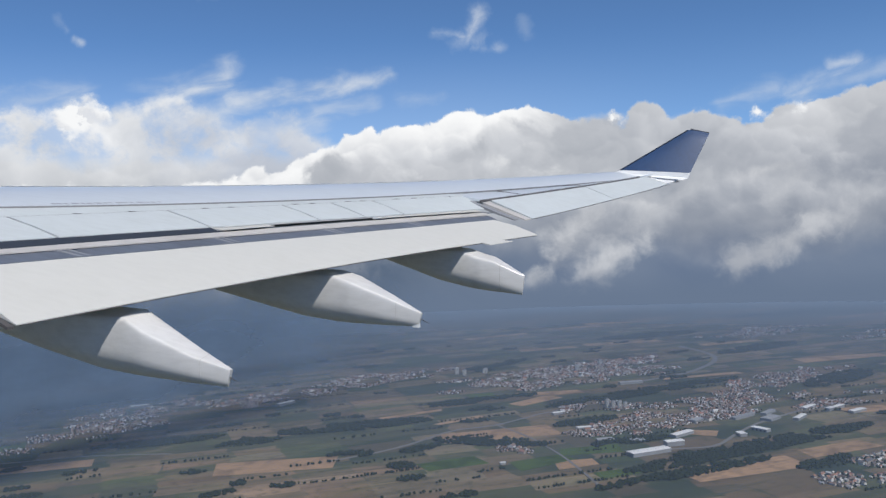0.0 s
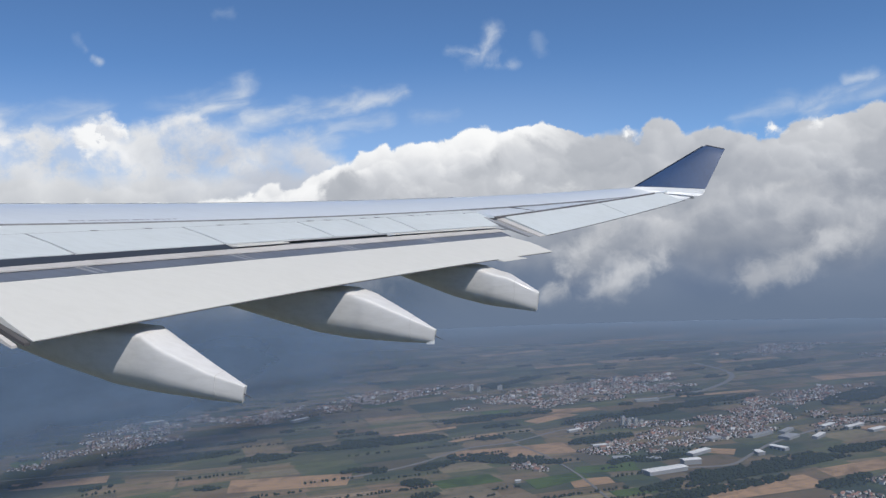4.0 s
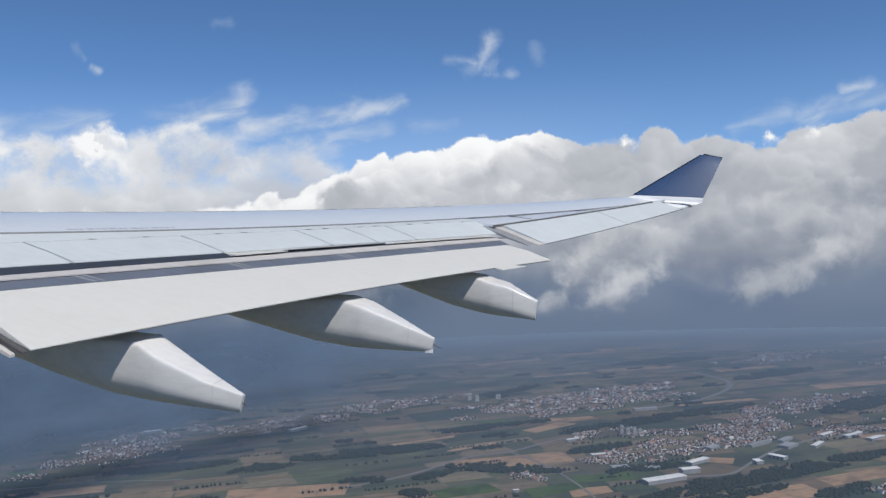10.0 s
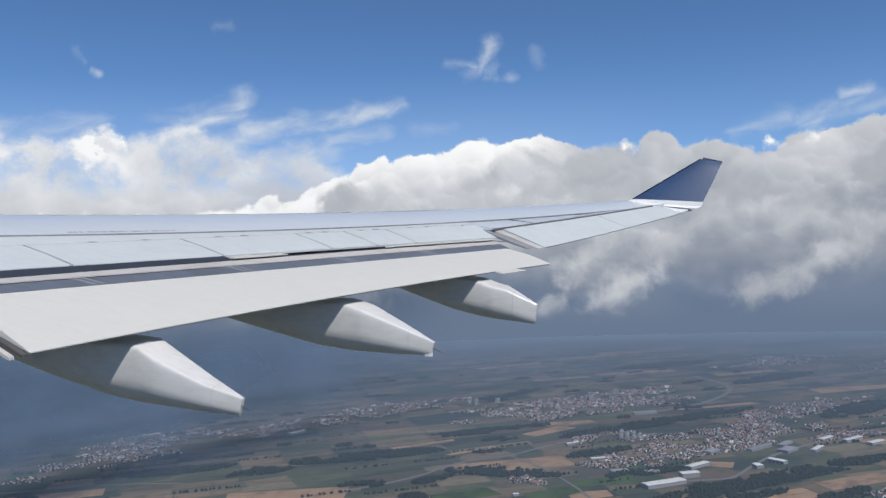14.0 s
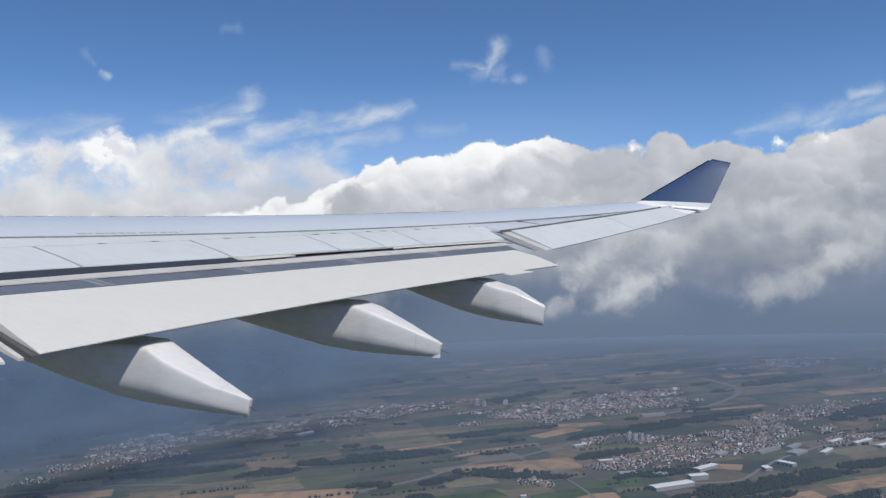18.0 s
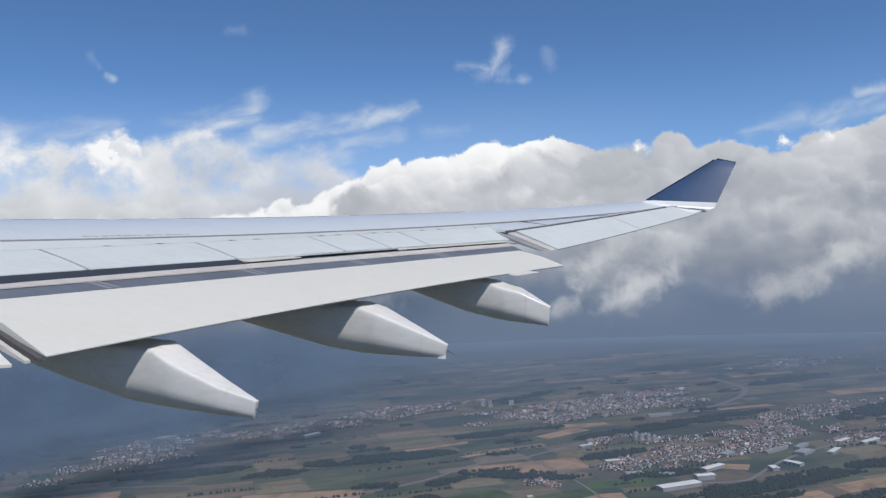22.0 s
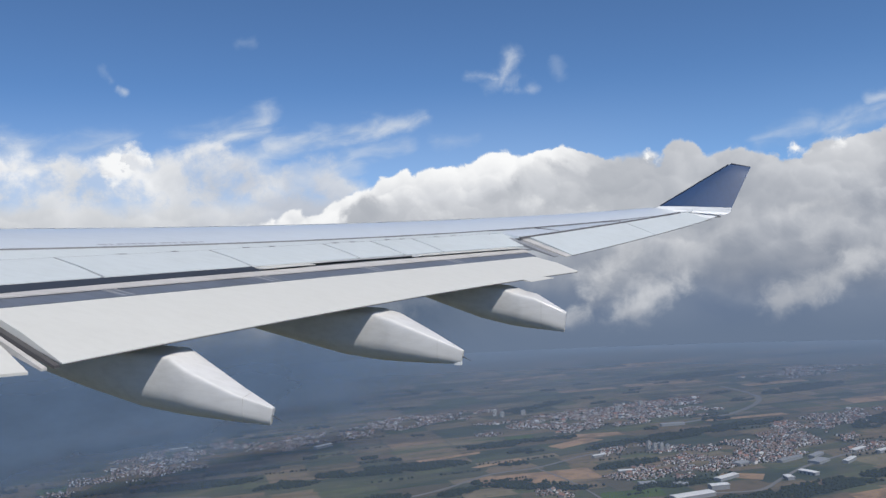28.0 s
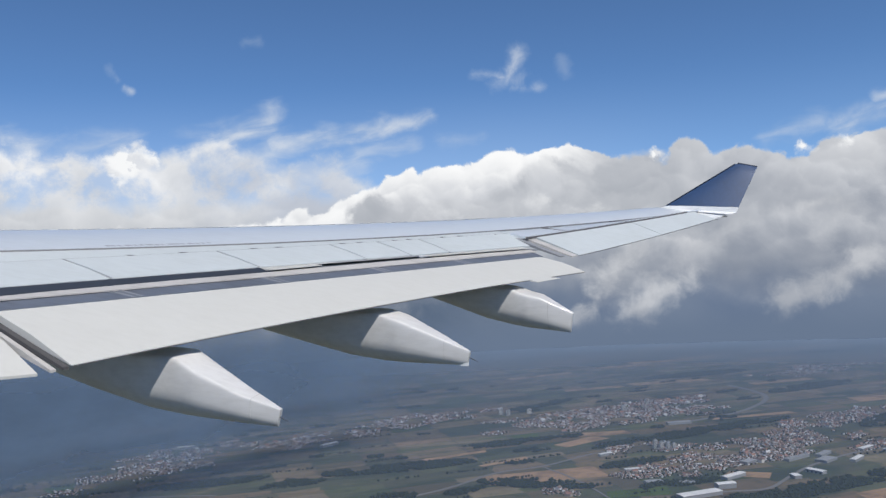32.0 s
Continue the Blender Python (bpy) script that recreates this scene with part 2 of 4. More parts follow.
for s in (9.73, 12.13, 14.32, 16.4):
    strip("flap_bracket", s - 0.10, s - 0.05, (0.130, lambda s: z_vane(s) + 0.002), (0.080, lambda s: z_nose(s) + 0.004), 0.04, M_BRACKET, wing, 3, skew=(0.12, 0.12))
    strip("flap_bracket", s + 0.03, s + 0.07, (0.130, lambda s: z_vane(s) + 0.002), (0.080, lambda s: z_nose(s) + 0.004), 0.04, M_BRACKET, wing, 3, skew=(0.12, 0.12))

for a, b in ((12.44, 13.45), (15.95, 18.85)):
    strip("slot_seal_plate", a, b, (0.205, lambda s: z_spoil(s) - 0.022), (0.166, lambda s: z_gap(s) + 0.004), 0.03, M_FLAP, wing, 5, "pale plate closing the slot")
# dark strip laid in the slot to draw the spoiler's shade
strip("slot_shroud", 4.0, 12.40, (0.199, lambda s: z_spoil(s) - 0.014), (0.1658, lambda s: z_gap(s) - 0.003 - 0.009 * min(max(s - 9.0, 0.0), 3.5)), 0.02, M_SLOT_SHADE, wing, 12, "dark slate strip painted as shade inside the flap slot")
strip("slot_end_stop", 15.86, 15.93, (0.20, lambda s: z_spoil(s) - 0.02), (0.17, lambda s: z_gap(s) + 0.01), 0.04, M_WHITE, wing, 3, "small white end stop")

# thin dark strip added as the shaded underside of the flap's edge
strip("flap_trailing_lip", 8.02, 18.95, (-0.1185, lambda s: z_flap(s) - 0.010), (-0.1212, lambda s: z_flap(s) - 0.018), 0.012, M_SEAL, wing, 24)

# seal and inboard flap past the kink
strip("flap_end_seal", 7.91, 7.98, (0.10, lambda s: z_nose(s) - 0.02), (-0.115, lambda s: z_flap(s) - 0.02), 0.10, M_SEAL, wing, 3)
strip("flap_end_rail", 7.84, 7.90, (0.10, lambda s: z_nose(s) - 0.05), (-0.10, lambda s: z_flap(s) - 0.04), 0.10, M_VANE, wing, 3)
strip("inboard_flap", 4.0, 7.81, (0.09, lambda s: z_nose(s) - 0.03), (-0.075, lambda s: -0.93 - 0.02 * (8.0 - s)), 0.10, M_FLAP, wing, 8, "pale grey inboard flap", 0.03)

# outer wing with aileron
strip("spoiler_end_panel", 18.84, 19.44, (0.372, lambda s: z_hinge(s) + 0.012), (0.215, lambda s: z_spoil(s) - 0.004), 0.04, M_SPOILER, wing, 3, "pale grey fixed panel beside the aileron", 0.01)
strip("outer_wing_skin", 19.3, 26.7, (0.4185, lambda s: z_box(s) - 0.042), (0.255, z_ahinge), 0.12, M_WING, wing, 16, "pale grey outer wing skin", 0.01)
strip("aileron_hinge_seam", 19.3, 26.0, (0.258, lambda s: z_ahinge(s) + 0.004), (0.246, lambda s: z_ahinge(s) - 0.052), 0.03, M_SEAL, wing, 12)
for s in (20.7, 23.2):
    strip("outer_panel_seam", s - 0.02, s + 0.02, (0.416, lambda s: z_box(s) - 0.014), (0.258, lambda s: z_ahinge(s) + 0.008), 0.02, M_SEAL, wing, 2)
AILERON_ENDS = (19.62, 23.3, 26.35)
for a, b in zip(AILERON_ENDS, AILERON_ENDS[1:]):
    strip("aileron", a, b - 0.03, (0.247, lambda s: z_ahinge(s) - 0.048), (0.0, z_atrail), 0.07, M_SPOILER, wing, 10, "pale grey aileron", 0.008, edge=0.15)
# dark strip drawing the shade below the aileron's edge
strip("aileron_trailing_lip", 19.62, 26.3, (0.0015, lambda s: z_atrail(s) - 0.008), (-0.002, lambda s: z_atrail(s) - 0.016), 0.012, M_SEAL, wing, 12)
strip("aileron_end_strip", 19.36, 19.56, (0.30, lambda s: z_ahinge(s) + 0.02), (0.0, lambda s: z_atrail(s) + 0.004), 0.06, M_VANE, wing, 3, "worn bare-metal end strip")
strip("aileron_end_seal", 19.20, 19.34, (0.30, lambda s: z_ahinge(s) - 0.02), (0.04, lambda s: z_atrail(s) + 0.03), 0.06, M_BRACKET, wing, 3)
strip("tip_trailing_edge", 26.33, 26.98, (0.40, lambda s: z_box(s) + 0.015), (0.0, lambda s: z_atrail(s) + 0.03), 0.10, M_WHITE, wing, 5, edge=0.2)
strip("flap_end_tab", 17.0, 17.6, (-0.112, lambda s: z_flap(s) + 0.012), (-0.155, lambda s: z_flap(s) - 0.05), 0.03, M_FLAP, wing, 3, "small end tab on the flap", skew=(0.0, 0.2))
for s in spread(24.6, 26.9, 5):
    c = aft(s, 0.0)
    bm = loft([[air(s + x, c + y, z_atrail(s) + z) for x, z in ((-0.05, -0.025), (0.05, -0.025), (0.02, 0.0), (-0.02, 0.0))] for y in (-0.1, 0.07)])
    part("static_wick", bm, M_BRACKET, wing, "thin static wick")

# rows of lettering too small to read, a drain hole and thin drain masts
for k in range(20):
    s = 11.0 + k * 0.085 + 0.03 * (k % 4 == 3)
    strip("marking_bar", s, s + 0.045 + 0.02 * (k % 3 == 0), (0.447, lambda s: z_box(s) + 0.003 + (z_crest(s) - z_box(s)) * 0.1013), (0.436, lambda s: z_box(s) + 0.003 + (z_crest(s) - z_box(s)) * 0.06), 0.004, M_BRACKET, wing, 2)
strip("drain_hole", 12.84, 12.88, (0.0, lambda s: (z_nose(s) + z_flap(s)) / 2 + 0.055), (-0.012, lambda s: (z_nose(s) + z_flap(s)) / 2 + 0.02), 0.01, M_SEAL, wing, 2)
for s, c, z in ((13.3, -5.02, -1.06), (9.6, -6.38, -1.60)):
    rings = [[air(s + r * math.cos(a), c + d, z - d * 0.45 + r * math.sin(a)) for a in [k * math.pi / 3 for k in range(6)]] for d, r in ((-0.05, 0.010), (0.06, 0.008), (0.14, 0.004))]
    part("drain_mast", loft(rings), M_SEAL, wing, "thin drain mast")

# winglet: raked blade with a white foot
def blade(stations, name, material, label):
    rings = []
    for s, c0, z0, c1, z1, th in stations:
        ring = []
        for q, w in ((0, 0.02), (0.12, 0.75), (0.4, 1.0), (0.75, 0.6), (1.0, 0.06)):
            ring.append(air(s - th * w, c0 + (c1 - c0) * q, z0 + (z1 - z0) * q))
        for q, w in ((1.0, 0.06), (0.75, 0.6), (0.4, 1.0), (0.12, 0.75), (0, 0.02)):
            ring.append(air(s + th * w, c0 + (c1 - c0) * q, z0 + (z1 - z0) * q))
        rings.append(ring)
    return part(name, loft(rings), material, wing, label, smooth=True)


WL = []
for q in spread(0.0, 1.0, 7):
    WL.append((27.0 + 0.9 * q, -3.38 + 2.03 * q, 2.79 + 1.30 * q, -1.24 + 0.56 * q, 2.63 + 1.34 * q, 0.085 - 0.05 * q))
s, c0, z0, c1, z1, th = WL[-1]
WL.append((s + 0.02, c0 + 0.12, z0 + 0.035, c1 - 0.01, z1 + 0.012, 0.012))
blade(WL, "winglet", M_BLUE, "deep blue raked winglet")
blade([(26.8, -3.75, 2.66, -1.45, 2.40, 0.04), (26.95, -3.60, 2.71, -1.30, 2.47, 0.06), (26.995, -3.40, 2.786, -1.235, 2.625, 0.085)], "winglet_foot", M_WHITE, "white winglet foot")


for (sa, ca, za), (sb, cb, zb) in (((27.0, -3.38, 2.79), (27.9, -1.35, 4.09)), ((27.92, -1.25, 4.125), (27.92, -0.70, 3.98))):
    rings = []
    for q in spread(0.0, 1.0, 8):
        p = air(sa + (sb - sa) * q, ca + (cb - ca) * q, za + (zb - za) * q)
        rings.append([p + Vector((0.026 * math.cos(a), 0.026 * math.cos(a), 0.026 * math.sin(a))) for a in [k * math.pi / 3 for k in range(6)]])
    part("winglet_edge", loft(rings), M_NAVY, wing, "dark navy winglet edge", smooth=True)


# flap track fairings: canoe bodies hanging under the flap
def fairing(s, rows, seam_c, tail):
    """rows: c, top, bottom, half width. A rounded box section, blunt cut tail."""
    def ring(c, zt, zb, hw):
        lean = 0.055 * max(0.0, (c - rows[-2][0]) / (rows[-1][0] - rows[-2][0])) ** 2      # the tail is cut at a slant
        zm = (zt + zb) / 2
        h = (zt - zb) / 2
        pts = []
        for k in range(28):
            a = 2 * math.pi * (k + 0.5) / 28
            ca, sa = math.cos(a), math.sin(a)
            ex = 0.16 if sa > 0 else 0.62
            x = math.copysign(abs(ca) ** ex, ca) * hw
            z = math.copysign(abs(sa) ** ex, sa) * h
            if sa < 0:
                x *= 1 - 0.52 * abs(sa) ** 2
            else:
                z -= 0.22 * (hw - x) * min(1.0, h / 0.2)      # the top slopes down towards the fuselage
            pts.append((s + x, c - lean * (h - z) / (2 * h), zm + z))
        return pts
    fine = []
    for (c0, a0, b0, w0), (c1, a1, b1, w1) in zip(rows, rows[1:]):
        for k in range(4):
            q = k / 4
            fine.append((c0 + (c1 - c0) * q, a0 + (a1 - a0) * q, b0 + (b1 - b0) * q, w0 + (w1 - w0) * q))
    fine.append(rows[-1])
    body = part("flap_track_fairing", loft([[air(*p) for p in ring(*r)] for r in fine]), M_FAIRING, wing, "pale grey canoe-shaped flap track fairing", smooth=True)
    near = [r for r in fine if r[0] <= seam_c][-1]
    (c, zt, zb, hw) = near
    seam = [[air(*p) for p in ring(cc, zt + 0.002, zb - 0.002, hw + 0.002)] for cc in (c, c + (0.009 if s > 15 else 0.006))]
    part("tail_seam", loft(seam), M_VANE, body)
    if tail:
        c, zt, zb, hw = rows[-1]
        lip = [[air(s + x, c + d - 0.05, zb + z) for x, z in ((-w, -0.02), (w, -0.02), (w, h), (-w, h))] for d, w, h in ((-0.12, 0.02, 0.01), (-0.04, 0.028, 0.035), (0.01, 0.024, 0.045))]
        part("drain_lip", loft(lip), M_WHITE, body, "pale drain lip")
    return body


fairing(9.6, [(-11.6, -0.45, -0.72, 0.10), (-10.36, -0.50, -1.10, 0.22), (-9.54, -0.60, -1.32, 0.25), (-8.5, -0.68, -1.56, 0.26), (-7.9, -0.725, -1.635, 0.26),
              (-7.6, -0.90, -1.66, 0.255), (-6.9, -1.255, -1.71, 0.15), (-6.34, -1.50, -1.735, 0.03)], -6.75, 0)
fairing(13.3, [(-10.2, -0.05, -0.30, 0.10), (-9.17, -0.08, -0.59, 0.20), (-7.96, -0.15, -0.88, 0.25), (-7.26, -0.175, -1.04, 0.26), (-6.58, -0.215, -1.13, 0.26),
               (-6.25, -0.32, -1.15, 0.255), (-5.6, -0.64, -1.175, 0.14), (-5.01, -0.95, -1.18, 0.03)], -5.45, 1)
fairing(16.8, [(-8.3, 0.40, 0.16, 0.10), (-7.22, 0.36, -0.02, 0.18), (-5.91, 0.29, -0.48, 0.24), (-5.28, 0.20, -0.63, 0.25), (-4.98, 0.09, -0.68, 0.245),
               (-4.72, 0.02, -0.71, 0.20), (-4.06, -0.37, -0.78, 0.04)], -4.45, 0)


# ---------------------------------------------------------------- sky backdrop: cloud bank far behind everything
# how high each row of cloud stands: degrees of azimuth, degrees over the horizon
BACK_TOPS = [(-40, 4.5), (-14, 5.0), (-11.6, 5.8), (-10.0, 5.7), (-8.6, 6.7), (-6.9, 7.4), (-5.3, 8.0), (-4.1, 8.4), (-3.0, 7.9), (-1.8, 8.2), (0.2, 8.7), (1.6, 9.6), (3.0, 9.8), (4.3, 9.3), (5.3, 9.5), (7.2, 9.6),
             (8.7, 8.9), (10.2, 8.1), (13.4, 7.9), (14.4, 8.9), (15.4, 8.8), (16.6, 7.9), (19.5, 7.9), (22.0, 7.7), (24.1, 8.2), (25.6, 8.6), (28, 9.0), (40, 9.2)]
MID_TOPS = [(-40, 1.5), (-10, 2.5), (-8.4, 5.2), (-6.6, 7.1), (-4.6, 6.9), (-2, 6.4), (0, 6.6), (2.6, 7.2), (4.8, 8.4), (7, 8.7), (9, 8.3), (11, 7.6), (14, 8.4), (16, 8.0), (19, 7.4), (22, 6.4), (25, 6.2), (30, 6.8), (40, 7.0)]
LEFT_TOPS = [(-40, 11.2), (-28, 10.5), (-25.4, 10.0), (-21, 10.2), (-18, 10.3), (-15, 10.2), (-12, 9.6), (-9, 9.2), (-7, 8.2), (-5, 6.6), (0, 4.5), (40, 2.0)]


def cloud_material():
    t = Tree("cloud_bank")
    uv = t.node("UVMap")                       # azimuth and elevation in degrees
    u, v, _ = t.sep(uv)
    q = t.comb(u, v, 0.0)
    along = t.math("MULTIPLY_ADD", u, 1 / 80, 0.5)
    sunny = t.smooth(t.math("ABSOLUTE", u), 50.0, 75.0, 0.0, -8.0)      # the sunny side is clear
    SUNWARD = (0.42, 0.90, 0.0)

    def tops(rows):
        return t.math("MULTIPLY_ADD", t.ramp(along, [((x + 40) / 80, y / 20) for x, y in rows], "EASE"), 20.0, sunny)

    def lumps(p, scale, smooth):
        """Round heads: how far their domes bulge, and how much they lean towards the sun."""
        vo = t.nt.nodes.new("ShaderNodeTexVoronoi")
        vo.feature = "SMOOTH_F1"
        for k, val in (("Vector", p), ("Scale", scale), ("Detail", 0.0), ("Smoothness", smooth), ("Randomness", 0.95)):
            t.put(vo.inputs[k], val)
        o = t.vec("SCALE", t.vec("SUBTRACT", p, vo.outputs["Position"]), scale=scale)
        return t.math("SUBTRACT", 0.42, vo.outputs["Distance"]), t.vec("DOT_PRODUCT", o, SUNWARD)

    def layer(seed, top, scale, ragged, soft, wide, slack=0.3):
        """Mask, depth under the top and sunward relief of one row of clouds."""
        p = t.vec("ADD", q, (seed, seed * 0.37, 0.0))
        w = t.vec("SUBTRACT", t.noise(p, 0.34 * scale, 6, 0.6, out=1), (0.5, 0.5, 0.5))
        pw = t.vec("ADD", t.vec("MULTIPLY", p, (1.0, 1.15, 1.0)), t.vec("SCALE", w, scale=2.6 / scale))
        n1 = t.noise(pw, 0.42 * scale, 9, 0.6)
        h0, r0 = lumps(pw, 0.24 * scale, slack)
        h1, r1 = lumps(t.vec("ADD", pw, (7.7, 3.3, 0.0)), 0.58 * scale, slack)
        d = t.math("SUBTRACT", top, v)
        d = t.math("MULTIPLY_ADD", t.math("SUBTRACT", n1, 0.5), ragged, d)
        d = t.math("MULTIPLY_ADD", h0, wide, d)
        d = t.math("MULTIPLY_ADD", h1, wide * 0.55, d)
        rel = t.math("MULTIPLY_ADD", r1, 0.45, t.math("MULTIPLY_ADD", t.math("SUBTRACT", n1, 0.5), 0.9, r0))
        return t.smooth(d, 0.0, soft), d, rel

    grain = t.noise(q, 0.19, 8, 0.58, 0.6)
    mott = t.noise(t.vec("ADD", q, (51.0, 17.0, 0.0)), 0.30, 9, 0.60, 0.15)

    def tone(d, rel, stops, deep, start, grainy=0.30, bite=0.30):
        x = t.math("MULTIPLY_ADD", rel, -bite, t.math("MULTIPLY", d, deep))
        x = t.math("MULTIPLY_ADD", t.math("SUBTRACT", grain, 0.5), grainy, x)
        return t.ramp(t.math("ADD", x, start, clamp=True), stops)

    wob = t.vec("SUBTRACT", t.noise(q, 0.55, 6, 0.6, out=1), (0.5, 0.5, 0.5))
    qw = t.vec("ADD", q, t.vec("SCALE", wob, scale=1.0))
    fray = t.math("SUBTRACT", t.noise(t.vec("MULTIPLY", t.comb(t.math("MULTIPLY_ADD", v, 0.5, u), t.math("MULTIPLY_ADD", u, -0.22, v)), (0.30, 0.85, 1.0)), 0.75, 7, 0.55, 0.6), 0.5)

    def drawn(a, b, width, most, soft=1.5, frayed=3.2, edge=None):
        """A wisp that runs from a to b."""
        dx, dy = b[0] - a[0], b[1] - a[1]
        o = t.vec("SUBTRACT", qw, (a[0], a[1], 0.0))
        k = t.math("MULTIPLY", t.vec("DOT_PRODUCT", o, (dx, dy, 0.0)), 1 / (dx * dx + dy * dy), clamp=True)
        off = t.vec("LENGTH", t.vec("SUBTRACT", o, t.comb(t.math("MULTIPLY", k, dx), t.math("MULTIPLY", k, dy))))
        g = t.math("MULTIPLY_ADD", off, -1 / width, 1.0)
        return t.smooth(t.math("MULTIPLY_ADD", edge or fray, frayed, g), 0.0, soft, 0.0, most)

    def many(rows, edge=None):
        m = None
        for w in rows:
            x = drawn(*w, edge=edge)
            m = x if m is None else t.math("MAXIMUM", m, x)
        return m

    def over(under, col, m):
        """Lays a cloud over what is behind it: colour and cover."""
        c, a = under
        return t.mix(m, c, col), t.math("SUBTRACT", t.math("ADD", a, m), t.math("MULTIPLY", a, m))

    far_wob = t.vec("SUBTRACT", t.noise(t.vec("ADD", q, (9.0, 31.0, 0.0)), 0.62, 7, 0.62, out=1), (0.5, 0.5, 0.5))
    qh = t.vec("ADD", q, t.vec("SCALE", far_wob, scale=2.6))
    hh, hr = lumps(qh, 0.75, 0.25)

    def head(cu, cv, ru, rv, soft=0.55):
        """One bright round head of cumulus."""
        o = t.vec("MULTIPLY", t.vec("SUBTRACT", qh, (cu, cv, 0.0)), (1 / ru, 1 / rv, 0.0))
        d = t.math("MULTIPLY_ADD", hh, 0.7, t.math("SUBTRACT", 0.9, t.vec("LENGTH", o)))
        return t.smooth(d, 0.0, soft), t.mix(t.smooth(t.math("MULTIPLY_ADD", hr, 0.9, mott), 0.15, 0.65), (0.74, 0.76, 0.80), (0.93, 0.94, 0.95))

    bright = [(0.0, (0.96, 0.965, 0.97)), (0.20, (0.86, 0.87, 0.885)), (0.45, (0.64, 0.66, 0.70)), (1.0, (0.46, 0.485, 0.53))]
    soft_grey = [(0.0, (0.72, 0.735, 0.765)), (0.30, (0.56, 0.58, 0.62)), (0.65, (0.44, 0.465, 0.51)), (1.0, (0.36, 0.385, 0.43))]
    grey = [(0.0, (0.62, 0.64, 0.68)), (0.30, (0.43, 0.455, 0.505)), (0.65, (0.325, 0.355, 0.41)), (1.0, (0.25, 0.285, 0.345))]
    dim = [(0.0, (0.64, 0.655, 0.69)), (0.28, (0.46, 0.485, 0.535)), (0.55, (0.325, 0.355, 0.415)), (1.0, (0.215, 0.25, 0.32))]

    puffy = t.math("SUBTRACT", t.noise(t.vec("ADD", qw, (23.0, 71.0, 0.0)), 0.5, 8, 0.58, 0.3), 0.5)

    # pale air near the bank, then thin drawn-out cloud and stray wisps
    sky = ((0.50, 0.60, 0.74), t.math("MULTIPLY", t.smooth(v, 14.0, 6.0, 0.0, 0.26), t.smooth(u, 20.0, 0.0, 0.35, 1.0)))
    thin = many([((-30, 9.6), (-22, 9.9), 1.5, 0.72, 1.6, 2.2), ((-21.4, 8.6), (-13.4, 11.2), 1.7, 0.80, 1.5, 2.6), ((-17.0, 8.4), (-11.0, 9.8), 1.5, 0.70, 1.6, 2.6), ((-13.0, 9.6), (-6.0, 10.8), 1.2, 0.78, 1.4, 2.4),
                 ((-5.8, 10.5), (-2.3, 11.3), 0.75, 0.80, 1.4, 1.8), ((-12, 7.2), (-7.6, 8.6), 1.7, 0.62, 1.6, 2.6), ((-8.5, 8.8), (-3.6, 9.5), 0.9, 0.46, 1.5, 2.8), ((-1.5, 9.7), (1.4, 9.8), 0.7, 0.30, 1.5, 2.8),
                 ((19.6, 8.0), (23.0, 8.8), 0.9, 0.50, 1.6, 2.2), ((26.3, 9.8), (27.6, 9.9), 0.55, 0.62, 1.4, 1.6), ((24.0, 8.2), (30, 9.2), 1.1, 0.70, 1.5, 2.2),
                 ((6.9, 14.9), (7.3, 13.6), 0.55, 0.20), ((-22.5, 13.5), (-22.1, 13.3), 0.42, 0.62, 1.2, 1.6), ((-23.4, 14.8), (-23.0, 14.0), 0.40, 0.25, 1.4, 2.0), ((-14.6, 16.6), (-13.8, 16.6), 0.45, 0.20)])
    sky = over(sky, t.mix(t.smooth(fray, -0.2, 0.2), (0.58, 0.64, 0.72), (0.74, 0.775, 0.82)), thin)
    wisp = many([((1.0, 14.0), (2.8, 13.7), 0.62, 0.60, 1.7, 2.6), ((3.0, 13.4), (4.0, 15.0), 0.85, 0.72, 1.7, 2.4), ((2.5, 13.5), (3.9, 13.3), 1.05, 0.62, 1.9, 2.8), ((3.4, 12.9), (5.3, 12.8), 0.55, 0.48, 1.7, 2.6)], puffy)
    sky = over(sky, (0.74, 0.77, 0.82), wisp)
    # broad soft mass ahead of the wing
    ml, dl, rl = layer(12.3, tops(LEFT_TOPS), 0.8, 2.6, 1.1, 1.9, 0.4)
    hollow = t.math("MAXIMUM", t.smooth(mott, 0.38, 0.56, 0.50, 0.97), t.smooth(t.math("SUBTRACT", v, t.math("MULTIPLY", mott, 3.0)), 6.5, 4.0))
    left = t.mix(t.smooth(t.math("MULTIPLY_ADD", t.math("SUBTRACT", grain, 0.5), 16.0, u), -20.0, -12.0), tone(dl, rl, [(0.0, (0.95, 0.955, 0.965)), (0.35, (0.76, 0.775, 0.80)), (1.0, (0.52, 0.545, 0.585))], 0.12, 0.16, 0.8),
                 tone(dl, rl, [(0.0, (0.72, 0.755, 0.81)), (0.4, (0.56, 0.60, 0.68)), (1.0, (0.44, 0.48, 0.555))], 0.09, 0.16, 0.9))
    sky = over(sky, left, t.math("MULTIPLY", ml, hollow))
    m, c = head(-22.5, 8.9, 2.3, 1.7)
    sky = over(sky, c, m)
    # crisp white row, then the grey row in front of it
    ma, da, ra = layer(3.1, t.math("SUBTRACT", tops(BACK_TOPS), 0.15), 1.0, 1.7, 0.32, 1.7)
    shade = t.mix(t.smooth(t.math("MULTIPLY_ADD", t.math("SUBTRACT", grain, 0.5), 10.0, u), 5.0, 11.0, 0.0, 0.95), tone(da, ra, bright, 0.10, 0.10), tone(da, ra, soft_grey, 0.07, 0.34))
    sky = over(sky, shade, ma)
